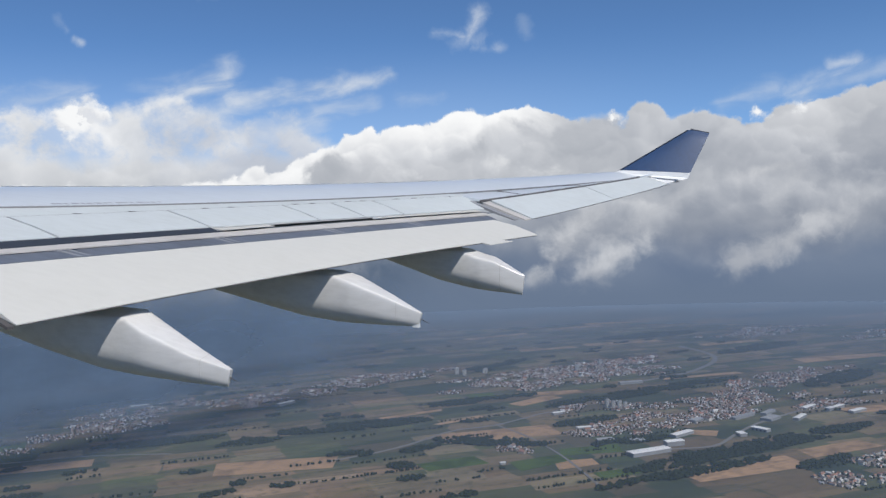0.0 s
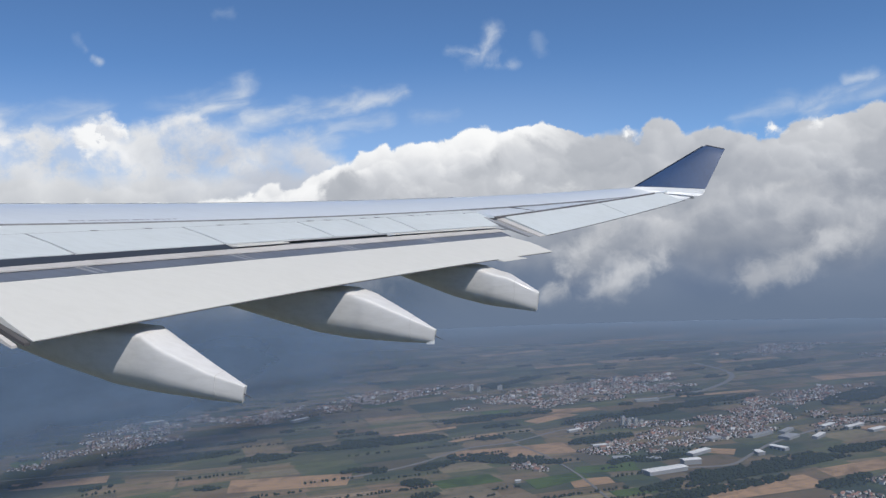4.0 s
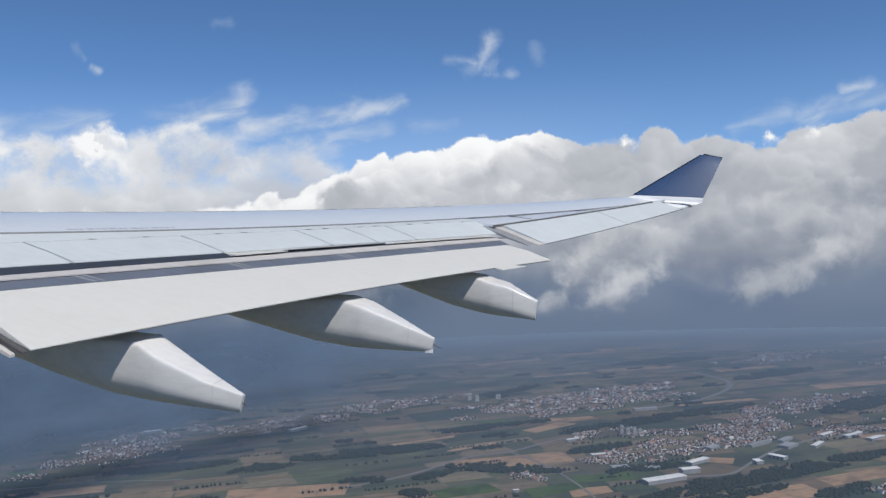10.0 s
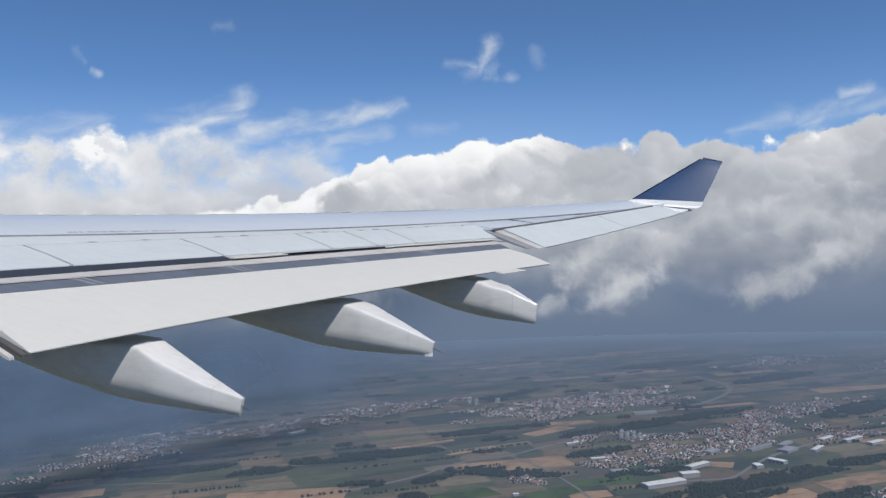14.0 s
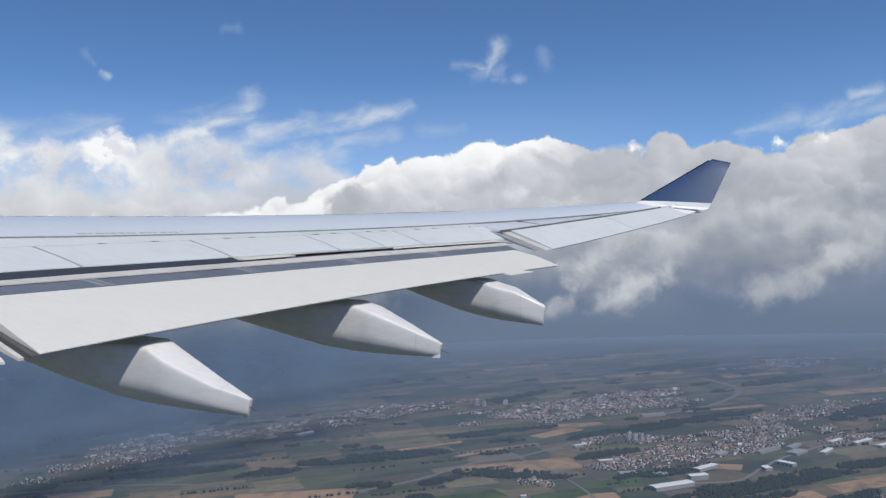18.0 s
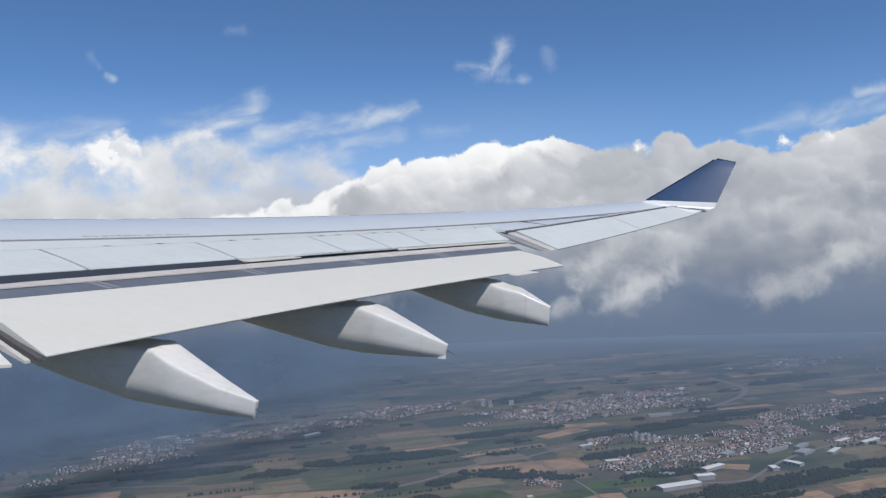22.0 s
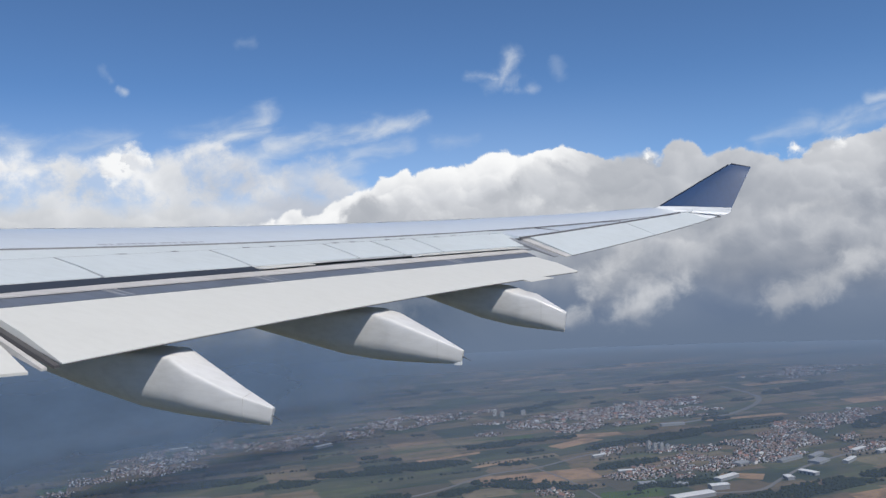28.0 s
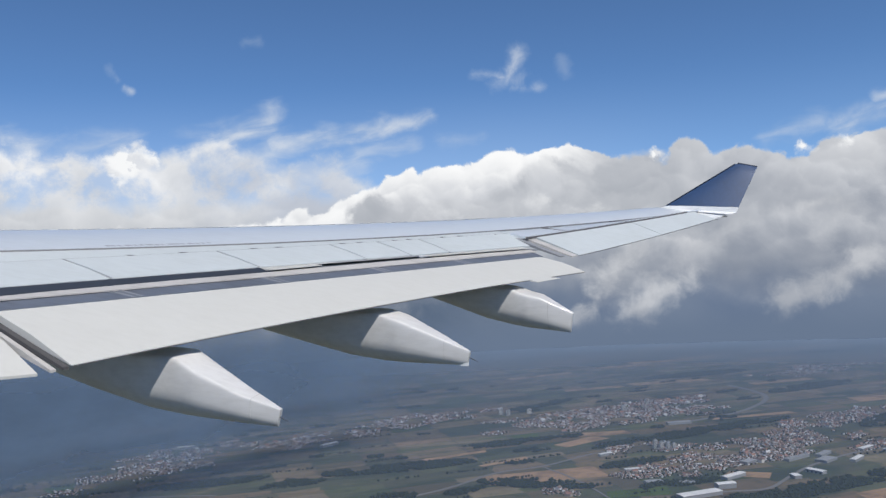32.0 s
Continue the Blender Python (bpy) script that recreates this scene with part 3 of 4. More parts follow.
    mb, db, rb = layer(41.7, tops(MID_TOPS), 0.85, 2.0, 0.8, 2.0)
    gaps = t.math("MAXIMUM", t.smooth(t.noise(q, 0.21, 7, 0.6, 0.4), 0.36, 0.52, 0.35, 1.0), t.smooth(u, 6.0, 16.0, 0.0, 0.9))
    middle = t.mix(t.smooth(t.math("MULTIPLY_ADD", t.math("SUBTRACT", grain, 0.5), 14.0, u), 8.0, 20.0), tone(db, rb, soft_grey, 0.08, 0.36, 0.6), tone(db, rb, grey, 0.045, 0.16, 0.5))
    sky = over(sky, middle, t.math("MULTIPLY", mb, gaps))
    for spot in ((12.9, 7.7, 0.9, 0.8), (21.8, 7.1, 1.0, 0.7, 0.8), (24.4, 7.6, 1.6, 0.8, 0.8)):
        m, c = head(*spot)
        sky = over(sky, c, m)
    # dim underside with lit shreds hanging in it
    mc, dc, rc = layer(77.3, t.math("MULTIPLY_ADD", u, 0.02, 4.6), 0.8, 4.6, 2.6, 3.0, 0.5)
    sky = over(sky, tone(dc, rc, dim, 0.055, 0.30, 1.0, 0.5), t.math("MULTIPLY", mc, t.smooth(u, -4.0, 8.0, 0.35, 0.96)))
    # the base of the bank sinks into rain
    sway = t.math("MULTIPLY", t.math("SUBTRACT", t.noise(q, 0.16, 6, 0.58), 0.5), 4.0)
    base = t.smooth(u, -6.0, 12.0, 1.6, -0.3)
    low = t.smooth(t.math("SUBTRACT", t.math("ADD", v, sway), base), 0.9, -2.2)
    streak = t.noise(t.vec("MULTIPLY", t.vec("ADD", q, t.comb(t.math("MULTIPLY", v, 0.9), 0.0)), (0.22, 0.22, 1.0)), 0.6, 4, 0.55)
    rain = t.mix(t.smooth(streak, 0.3, 0.7), t.mix(t.smooth(u, -8.0, 12.0), (0.096, 0.136, 0.205), (0.130, 0.180, 0.280)), t.mix(t.smooth(u, -8.0, 12.0), (0.134, 0.176, 0.246), (0.172, 0.222, 0.315)))
    sky = over(sky, rain, low)
    shreds = many([((10.3, -2.9), (14.6, -0.3), 1.7, 0.80, 1.3, 2.6), ((20.2, -2.4), (25.4, 0.2), 1.6, 0.74, 1.3, 2.8), ((6.9, -3.1), (7.6, -2.7), 1.1, 0.85, 1.2, 2.4), ((8.4, -0.6), (11.6, 1.4), 1.4, 0.80, 1.2, 2.8),
                   ((14.5, 1.0), (18.4, 2.8), 1.1, 0.45, 1.6, 3.0), ((22.5, 1.6), (24.5, 3.4), 1.2, 0.55, 1.6, 3.0), ((26.0, 0.2), (28.5, 1.8), 1.2, 0.60, 1.6, 2.8), ((21.5, 3.6), (23.6, 3.8), 0.5, 0.85, 1.4, 1.8)], puffy)
    sky = over(sky, t.mix(t.smooth(mott, 0.35, 0.65), (0.47, 0.49, 0.53), (0.66, 0.675, 0.705)), shreds)
    shreds = many([((-18.4, -4.0), (-12.6, -2.4), 2.4, 0.62, 1.6, 2.8), ((-9.0, -1.8), (-4.0, -1.2), 2.2, 0.50, 1.6, 2.8), ((-30, -4.0), (-25, -3.2), 2.2, 0.50, 1.6, 2.8)], puffy)
    sky = over(sky, (0.36, 0.385, 0.43), shreds)
    # lowest band fades to the haze tone, painted into the glow
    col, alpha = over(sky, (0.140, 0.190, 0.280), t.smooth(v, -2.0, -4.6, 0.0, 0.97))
    n = t.nt.nodes.new("ShaderNodeMixShader")
    t.put(n.inputs[0], alpha)
    t.put(n.inputs[1], t.node("BsdfTransparent"))
    t.put(n.inputs[2], t.node("Emission", Color=col, Strength=1.0))
    return t.finish(n.outputs[0])


def sky_sheet(name, radius, z0, z1, a0, a1, steps, rows, material, label):
    """An upright curved sheet round the camera, with azimuth and elevation in degrees as its texture coordinates."""
    bm = bmesh.new()
    lay = bm.loops.layers.uv.new("UVMap")
    grid = []
    for i in range(steps + 1):
        az = a0 + (a1 - a0) * i / steps
        r = radius(az) if callable(radius) else radius
        col = []
        for k in range(rows + 1):
            z = z0 + (z1 - z0) * k / rows
            col.append((bm.verts.new((r * math.sin(radians(az)), r * math.cos(radians(az)), z)), az, math.degrees(math.atan2(z - EYE_Z, r))))
        grid.append(col)
    for a, b in zip(grid, grid[1:]):
        for k in range(rows):
            corners = (a[k], b[k], b[k + 1], a[k + 1])
            f = bm.faces.new([c[0] for c in corners])
            for lp, c in zip(f.loops, corners):
                lp[lay].uv = (c[1], c[2])
    me = bpy.data.meshes.new(name)
    bm.to_mesh(me)
    bm.free()
    me.materials.append(material)
    return tagged(new(name, me), label, "backdrop", kind="structure")


sky_sheet("backdrop", 4900.0, -5.0, 2600.0, -180.0, 180.0, 180, 24, cloud_material(), "bank of white and grey cumulus clouds over dark rain and painted haze")


def haze_material(name, color, foot, full, strength, a_lo, a_hi):
    """Falling rain and haze painted on a sheet: thickens with height over its foot and thins out again towards the
    cloud base.
    """
    t = Tree(name)
    u, v, _ = t.sep(t.node("UVMap"))
    _, _, z = t.sep(t.node("NewGeometry"))
    n = t.noise(t.comb(u, t.math("MULTIPLY", v, 2.0)), 0.14, 5, 0.55)
    a = t.smooth(t.math("MULTIPLY_ADD", t.math("SUBTRACT", n, 0.5), 130.0, z), foot, full)
    a = t.math("MULTIPLY", a, t.smooth(v, -1.0, -6.5))
    a = t.math("MULTIPLY", a, t.smooth(u, a_hi, a_lo))
    a = t.math("MULTIPLY", a, t.math("MULTIPLY_ADD", n, 0.3, strength - 0.15), clamp=True)
    col = t.mix(t.smooth(n, 0.35, 0.65), color, tuple(c * 1.18 for c in color))
    m = t.nt.nodes.new("ShaderNodeMixShader")
    t.put(m.inputs[0], a)
    t.put(m.inputs[1], t.node("BsdfTransparent"))
    t.put(m.inputs[2], t.node("BsdfDiffuse", Color=col))
    return t.finish(m.outputs[0])


HAZE = (0.148, 0.202, 0.288)
RAIN = (0.094, 0.138, 0.205)
# tinted sheets for rain and haze; their dark colour also stands for cloud shade
for reach, strong in ((1700.0, 0.78), (2250.0, 0.92)):
    sky_sheet("rain_curtain", lambda az: min(4300.0, reach * math.exp((az + 28.0) * 0.0115)), 0.0, 560.0, -60.0, 24.0, 60, 1,
              haze_material("rain", RAIN, -45.0, 200.0, strong, -15.0, 2.0), "dark blue sheet for rain, with haze and cloud shade painted in")

# level tinted sheet over the whole plain; its cover grows with distance to paint haze
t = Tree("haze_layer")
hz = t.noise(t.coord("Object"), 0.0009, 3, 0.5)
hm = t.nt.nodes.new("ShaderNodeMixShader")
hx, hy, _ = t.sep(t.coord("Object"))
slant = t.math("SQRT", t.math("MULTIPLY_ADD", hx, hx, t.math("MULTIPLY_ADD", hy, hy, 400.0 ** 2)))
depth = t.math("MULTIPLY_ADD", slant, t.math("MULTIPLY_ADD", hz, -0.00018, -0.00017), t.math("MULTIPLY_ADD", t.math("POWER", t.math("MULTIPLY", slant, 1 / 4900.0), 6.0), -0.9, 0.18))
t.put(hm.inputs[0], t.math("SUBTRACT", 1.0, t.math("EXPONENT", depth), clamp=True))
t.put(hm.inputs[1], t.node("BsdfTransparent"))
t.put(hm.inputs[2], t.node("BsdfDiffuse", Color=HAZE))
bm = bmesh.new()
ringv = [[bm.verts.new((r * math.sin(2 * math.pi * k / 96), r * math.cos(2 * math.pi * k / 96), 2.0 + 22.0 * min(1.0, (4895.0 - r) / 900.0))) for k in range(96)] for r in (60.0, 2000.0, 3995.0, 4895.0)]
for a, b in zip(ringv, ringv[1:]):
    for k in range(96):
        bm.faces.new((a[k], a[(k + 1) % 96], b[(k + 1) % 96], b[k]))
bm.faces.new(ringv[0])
tagged(part("haze_layer", bm, t.finish(hm.outputs[0])), "level see-through sheet painted as blue distance haze", "haze", kind="structure")


# ---------------------------------------------------------------- the plain
def ground_material(name, stops, rough=0.9, per_object=True, share=0.42):
    """Farmland: each plot has its own crop, broken up by damp, growth, tillage and painted cloud shade that run across
    the plots.
    """
    t = Tree(name)
    p = t.coord("Object")
    if per_object:
        seed = t.nt.nodes.new("ShaderNodeObjectInfo").outputs["Random"]
    else:
        seed = t.node("NewGeometry", "Random Per Island")
    crop = t.ramp(seed, stops, "CONSTANT")
    x, y, _ = t.sep(p)
    run = t.comb(t.math("MULTIPLY_ADD", y, 0.34, x), t.math("MULTIPLY_ADD", x, -0.34, y))
    wide = t.noise(t.vec("MULTIPLY", run, (0.0016, 0.0052, 1.0)), 1.0, 7, 0.58, 0.5)
    # wide patches of soil and growth, with cloud shade painted into the dark ones
    soil_shade = t.ramp(wide, [(0.34, (0.034, 0.050, 0.044)), (0.44, (0.062, 0.080, 0.056)), (0.50, (0.130, 0.118, 0.086)), (0.55, (0.105, 0.124, 0.066)), (0.62, (0.270, 0.196, 0.134)), (0.72, (0.42, 0.31, 0.21))])
    col = t.mix(share, soil_shade, crop)
    fine = t.noise(t.vec("MULTIPLY", run, (0.006, 0.030, 1.0)), 1.0, 5, 0.6)
    col = t.mix(t.math("MULTIPLY", t.smooth(fine, 0.45, 0.72), 0.5), col, (0.042, 0.056, 0.038))
    speck = t.noise(p, 0.05, 4, 0.65)
    col = t.mix(t.math("MULTIPLY", t.smooth(speck, 0.52, 0.68), 0.5), col, (0.038, 0.052, 0.034))
    return principled(t, col, rough, t.bump(speck, 0.5, 1.0), spec=0.15)


FIELD_STOPS = [(0.0, (0.249, 0.147, 0.086)), (0.14, (0.045, 0.059, 0.031)), (0.28, (0.293, 0.190, 0.117)), (0.40, (0.037, 0.054, 0.029)), (0.52, (0.163, 0.108, 0.075)),
               (0.64, (0.088, 0.112, 0.041)), (0.74, (0.324, 0.220, 0.143)), (0.82, (0.050, 0.063, 0.038)), (0.93, (0.361, 0.269, 0.175))]
M_FIELD = ground_material("field_soil", FIELD_STOPS)
M_GROUND = ground_material("ground_grass", [(0.0, (0.085, 0.090, 0.066)), (1.0, (0.085, 0.090, 0.066))], share=0.75)


def simple(name, color, rough=0.8, vary=0.35, island=False, scale=0.3):
    t = Tree(name)
    p = t.coord("Object")
    n = t.noise(p, scale, 4, 0.6)
    if island:
        seed = t.node("NewGeometry", "Random Per Island")
    else:
        seed = t.nt.nodes.new("ShaderNodeObjectInfo").outputs["Random"]
    f = t.math("MULTIPLY_ADD", seed, vary, t.math("MULTIPLY", n, vary), clamp=True)
    return principled(t, t.mix(f, color, tuple(c * 0.45 for c in color)), rough, t.bump(n, 0.3, 0.2), spec=0.2)


def plot_material(name, color):
    """One crop: faint drill rows, bare and weedy patches."""
    t = Tree(name)
    p = t.coord("Object")
    x, y, _ = t.sep(p)
    rows = t.noise(t.comb(t.math("MULTIPLY_ADD", y, 0.29, x), t.math("MULTIPLY", t.math("MULTIPLY_ADD", x, -0.29, y), 9.0)), 0.02, 4, 0.6)
    patch = t.noise(p, 0.016, 6, 0.65, 0.5)
    seed = t.nt.nodes.new("ShaderNodeObjectInfo").outputs["Random"]
    f = t.math("ADD", t.math("MULTIPLY", t.smooth(patch, 0.42, 0.66), 0.6), t.math("MULTIPLY", t.smooth(rows, 0.45, 0.7), 0.35))
    f = t.math("MULTIPLY_ADD", seed, 0.22, f, clamp=True)
    return principled(t, t.mix(f, color, tuple(c * k for c, k in zip(color, (0.40, 0.44, 0.50)))), 0.9, spec=0.1)


def islands(name, stops, rough=0.8):
    t = Tree(name)
    return principled(t, t.ramp(t.node("NewGeometry", "Random Per Island"), stops, "CONSTANT"), rough, spec=0.2)


WALL_STOPS = [(0.0, (0.74, 0.71, 0.66)), (0.28, (0.52, 0.46, 0.40)), (0.5, (0.84, 0.83, 0.81)), (0.70, (0.40, 0.35, 0.30))]
ROOF_STOPS = [(0.0, (0.30, 0.165, 0.120)), (0.25, (0.16, 0.125, 0.115)), (0.42, (0.24, 0.170, 0.140)), (0.56, (0.36, 0.190, 0.135)), (0.70, (0.11, 0.11, 0.118)), (0.80, (0.62, 0.61, 0.60)), (0.92, (0.36, 0.34, 0.33))]


def by_object(name, stops, rough=0.8):
    t = Tree(name)
    col = t.ramp(t.nt.nodes.new("ShaderNodeObjectInfo").outputs["Random"], stops, "CONSTANT")
    n = t.noise(t.coord("Object"), 0.6, 4, 0.6)
    return principled(t, t.mix(t.math("MULTIPLY", n, 0.35), col, (0.2, 0.18, 0.16)), rough, spec=0.2)


M_HWALL, M_HROOF = by_object("house_plaster", WALL_STOPS), by_object("house_tiles", ROOF_STOPS)
M_HWALLS, M_HROOFS = islands("town_plaster", WALL_STOPS), islands("town_tiles", ROOF_STOPS)
M_TREE = simple("foliage", (0.030, 0.044, 0.022), 0.9, 0.6, True, 0.05)
M_ROAD = simple("asphalt", (0.20, 0.195, 0.185), 0.85, 0.2, False, 0.02)
M_SHED = simple("shed_sheet", (0.84, 0.84, 0.83), 0.6, 0.15, False, 0.05)
M_SHED_WALL = simple("shed_wall", (0.36, 0.37, 0.38), 0.7, 0.25, False, 0.05)
M_BLOCK = simple("block_plaster", (0.56, 0.55, 0.52), 0.8, 0.2, False, 0.1)
M_GLASS = simple("block_window", (0.06, 0.07, 0.085), 0.2, 0.2)

rng = random.Random(7)

# ground sheet
bm = bmesh.new()
ringv = []
for r in (60.0, 700.0, 1600.0, 2600.0, 3600.0, 4905.0):
    ringv.append([bm.verts.new((r * math.sin(2 * math.pi * k / 96), r * math.cos(2 * math.pi * k / 96), 0.0)) for k in range(96)])
for a, b in zip(ringv, ringv[1:]):
    for k in range(96):
        bm.faces.new((a[k], a[(k + 1) % 96], b[(k + 1) % 96], b[k]))
bm.faces.new(ringv[0])
ground = tagged(part("ground", bm, M_GROUND), "wide green and brown farmed plain", "ground", kind="structure")

# towns and woods as ellipses in the plan: x, y, half length, half width, turn in degrees
TOWNS = [
    (620, 2480, 120, 60, 20),
    (-831, 2008, 157, 90, 27),
    (-753, 2244, 190, 107, 33),
    (-479, 2324, 178, 76, 51),
    (-180, 2566, 267, 137, 46),
    (344, 2469, 356, 175, 22),
    (595, 2685, 179, 85, 29),
    (590, 1925, 356, 129, 32),
    (963, 2273, 245, 97, 33),
    (1381, 3340, 365, 114, 29),
    (482, 4047, 200, 53, 53),
    (139, 1647, 60, 26, -40),
    (345, 2010, 116, 45, 22),
    (790, 1392, 225, 100, 28),
    (953, 1946, 159, 48, 31),
    (-923, 1824, 56, 28, 10),
    (1703, 3103, 267, 73, 33),
]
WOODS = [
    (550, 2167, 320, 36, 26),
    (105, 1708, 127, 32, -20),
    (606, 1572, 326, 34, 25),
    (-190, 1913, 180, 40, 12),
    (-179, 1660, 49, 20, -2),
    (-74, 1556, 31, 19, -5),
    (-39, 1679, 47, 19, 36),
    (370, 1654, 74, 22, 17),
    (675, 1449, 70, 18, 28),
    (108, 2149, 163, 30, 17),
    (328, 1851, 83, 24, 23),
    (1087, 2226, 164, 50, 37),
    (855, 3325, 222, 60, 15),
    (1617, 3901, 266, 70, 19),
    (-413, 1805, 72, 26, 22),
    (199, 2742, 146, 33, 42),
    (-621, 1844, 137, 30, 14),
    (1117, 2851, 191, 46, 28),
    (420, 1420, 190, 20, 22),
]


def in_ellipse(x, y, e, grow=1.0):
    dx, dy = x - e[0], y - e[1]
    a = radians(e[4])
    u, v = dx * math.cos(a) + dy * math.sin(a), -dx * math.sin(a) + dy * math.cos(a)
    return (u / (e[2] * grow)) ** 2 + (v / (e[3] * grow)) ** 2 < 1


# fields: a turned plot pattern, split at random into long strips
def split(x0, y0, x1, y1, out):
    w, h = x1 - x0, y1 - y0
    lim = rng.uniform(38, 130)
    if w > lim * 3.2 or (w > h * 1.6 and w > 300):
        m = x0 + w * rng.uniform(0.35, 0.65)
        split(x0, y0, m, y1, out)
        split(m, y0, x1, y1, out)
    elif h > lim:
        m = y0 + h * rng.uniform(0.32, 0.68)
        split(x0, y0, x1, m, out)
        split(x0, m, x1, y1, out)
    else:
        out.append((x0, y0, x1, y1))


plots = []
split(-4400, 500, 5600, 6400, plots)
TURN = radians(16)
near_fields = []
for x0, y0, x1, y1 in plots:
    mx, my = (x0 + x1) / 2, (y0 + y1) / 2
    X, Y = mx * math.cos(TURN) - my * math.sin(TURN) + 900, mx * math.sin(TURN) + my * math.cos(TURN) - 500
    D = math.hypot(X, Y)
    if Y < 1150 or D > 4850 or abs(math.degrees(math.atan2(X, Y))) > 36:
        continue
    near_fields.append((D, X, Y, x1 - x0, y1 - y0))
near_fields.sort()


def slab(bm, X, Y, w, h, turn, z0, z1, inset=3.0, jit=0.0):
    ca, sa = math.cos(turn), math.sin(turn)
    pts = []
    for px, py in ((-w / 2 + inset, -h / 2 + inset), (w / 2 - inset, -h / 2 + inset), (w / 2 - inset, h / 2 - inset), (-w / 2 + inset, h / 2 - inset)):
        px, py = px + rng.uniform(-jit, jit), py + rng.uniform(-jit, jit)
        pts.append((X + px * ca - py * sa, Y + px * sa + py * ca))
    top = [bm.verts.new((x, y, z1)) for x, y in pts]
    low = [bm.verts.new((x, y, z0)) for x, y in pts]
    bm.faces.new(top)
    for i in range(4):
        bm.faces.new((low[i], low[(i + 1) % 4], top[(i + 1) % 4], top[i]))
    return bm


for k, (D, X, Y, w, h) in enumerate(near_fields[:285]):
    part("field", slab(bmesh.new(), X, Y, w, h, TURN + rng.uniform(-0.05, 0.05), -0.2, 0.10 + 0.002 * k, -4.0, 9.0), M_FIELD, ground)
# stubble, ploughed and green plots that stand out from the rest
M_STUBBLE = plot_material("stubble", (0.44, 0.285, 0.170))
M_MEADOW = plot_material("meadow", (0.085, 0.130, 0.040))
for k, (X, Y, w, h, turn) in enumerate(((-69, 2022, 165, 30, 25), (50, 1933, 139, 22, 30), (123, 1776, 247, 90, 9), (250, 2116, 136, 40, 40), (-320, 1607, 226, 80, 6), (-793, 1681, 187, 60, 16),
                                        (250, 1517, 80, 50, 18), (530, 1438, 235, 70, 14), (738, 1535, 155, 52, 17), (1877, 4444, 421, 120, 14), (758, 2370, 250, 34, 13), (1267, 2569, 295, 70, 8),
                                        (715, 3155, 300, 70, 8), (291, 2214, 178, 36, 3), (1050, 4542, 400, 140, 22), (962, 1851, 107, 60, 6), (266, 3548, 300, 60, 26), (532, 1706, 91, 36, -23), (900, 3900, 420, 70, 12), (1560, 4150, 480, 80, 15), (1340, 3760, 300, 60, 10), (640, 3760, 260, 60, 10),
                                        (1900, 3700, 380, 70, 18), (1080, 3020, 240, 50, 12), (420, 3080, 220, 40, 14))):
    part("stubble_field", slab(bmesh.new(), X, Y, w, h, radians(turn), -0.2, 0.74 + 0.01 * k, 0.0, 9.0), M_STUBBLE, ground, "tan stubble field")
for k, (X, Y, w, h, turn) in enumerate(((21, 1563, 112, 55, 19), (187, 1541, 120, 55, 23), (120, 2227, 76, 40, 4), (288, 1609, 119, 50, 5), (-958, 1870, 60, 60, 31), (330, 1450, 120, 40, 20))):
    part("meadow", slab(bmesh.new(), X, Y, w, h, radians(turn), -0.2, 0.94 + 0.01 * k, 0.0, 9.0), M_MEADOW, ground, "bright green meadow")
bm = bmesh.new()
for D, X, Y, w, h in near_fields[285:]:
    slab(bm, X, Y, w, h, TURN, -0.2, 0.25, 1.0, 9.0)
if len(near_fields) > 300:
    ob = part("distant_fields", bm, ground_material("distant_soil", FIELD_STOPS, per_object=False), ground)
    ob["kind"] = "stuff"
else:
    bm.free()


# roads as flat ribbons
def ribbon(name, pts, width, material, label, z=0.95):
    bm = bmesh.new()
    fine = []
    P = [Vector((*p, 0)) for p in pts]
    for i in range(len(P) - 1):
        a, b, c, d = P[max(i - 1, 0)], P[i], P[i + 1], P[min(i + 2, len(P) - 1)]
        for k in range(8):
            t = k / 8
            fine.append(0.5 * ((2 * b) + (c - a) * t + (2 * a - 5 * b + 4 * c - d) * t * t + (3 * b - a - 3 * c + d) * t ** 3))
    fine.append(P[-1])
    prev = None
    for i, p in enumerate(fine):
        d = (fine[min(i + 1, len(fine) - 1)] - fine[max(i - 1, 0)]).normalized()
        n = Vector((-d.y, d.x, 0)) * width / 2
        ring = [bm.verts.new(p + n + Vector((0, 0, h))) for h in (-0.1, z)] + [bm.verts.new(p - n + Vector((0, 0, h))) for h in (z, -0.1)]
        if prev:
            for j in range(3):
                bm.faces.new((prev[j], prev[j + 1], ring[j + 1], ring[j]))
        prev = ring
    return tagged(part(name, bm, material), label, "road", kind="structure")


ribbon("road", [(539, 2305), (651, 2369), (758, 2451), (857, 2577), (909, 2697), (913, 2818), (880, 2995)], 15, M_ROAD, "pale motorway curving round a village", 1.15)
ribbon("road", [(-218, 1616), (-123, 1672), (-57, 1728), (27, 1823), (135, 1868), (250, 1964), (361, 2025)], 8, M_ROAD, "pale country road between brown fields", 1.15)
ribbon("road", [(132, 1857), (188, 1731), (226, 1597), (243, 1507), (262, 1380)], 5, M_ROAD, "narrow lane between fields", 1.2)
ribbon("road", [(380, 1560), (439, 1584), (528, 1593), (602, 1675), (682, 1761), (824, 1863), (943, 1899)], 8, M_ROAD, "grey road past industrial sheds", 1.15)
ribbon("road", [(-1040, 1700), (-929, 1720), (-833, 1738), (-723, 1755), (-560, 1740)], 5, M_ROAD, "grey lane across the plain", 1.15)


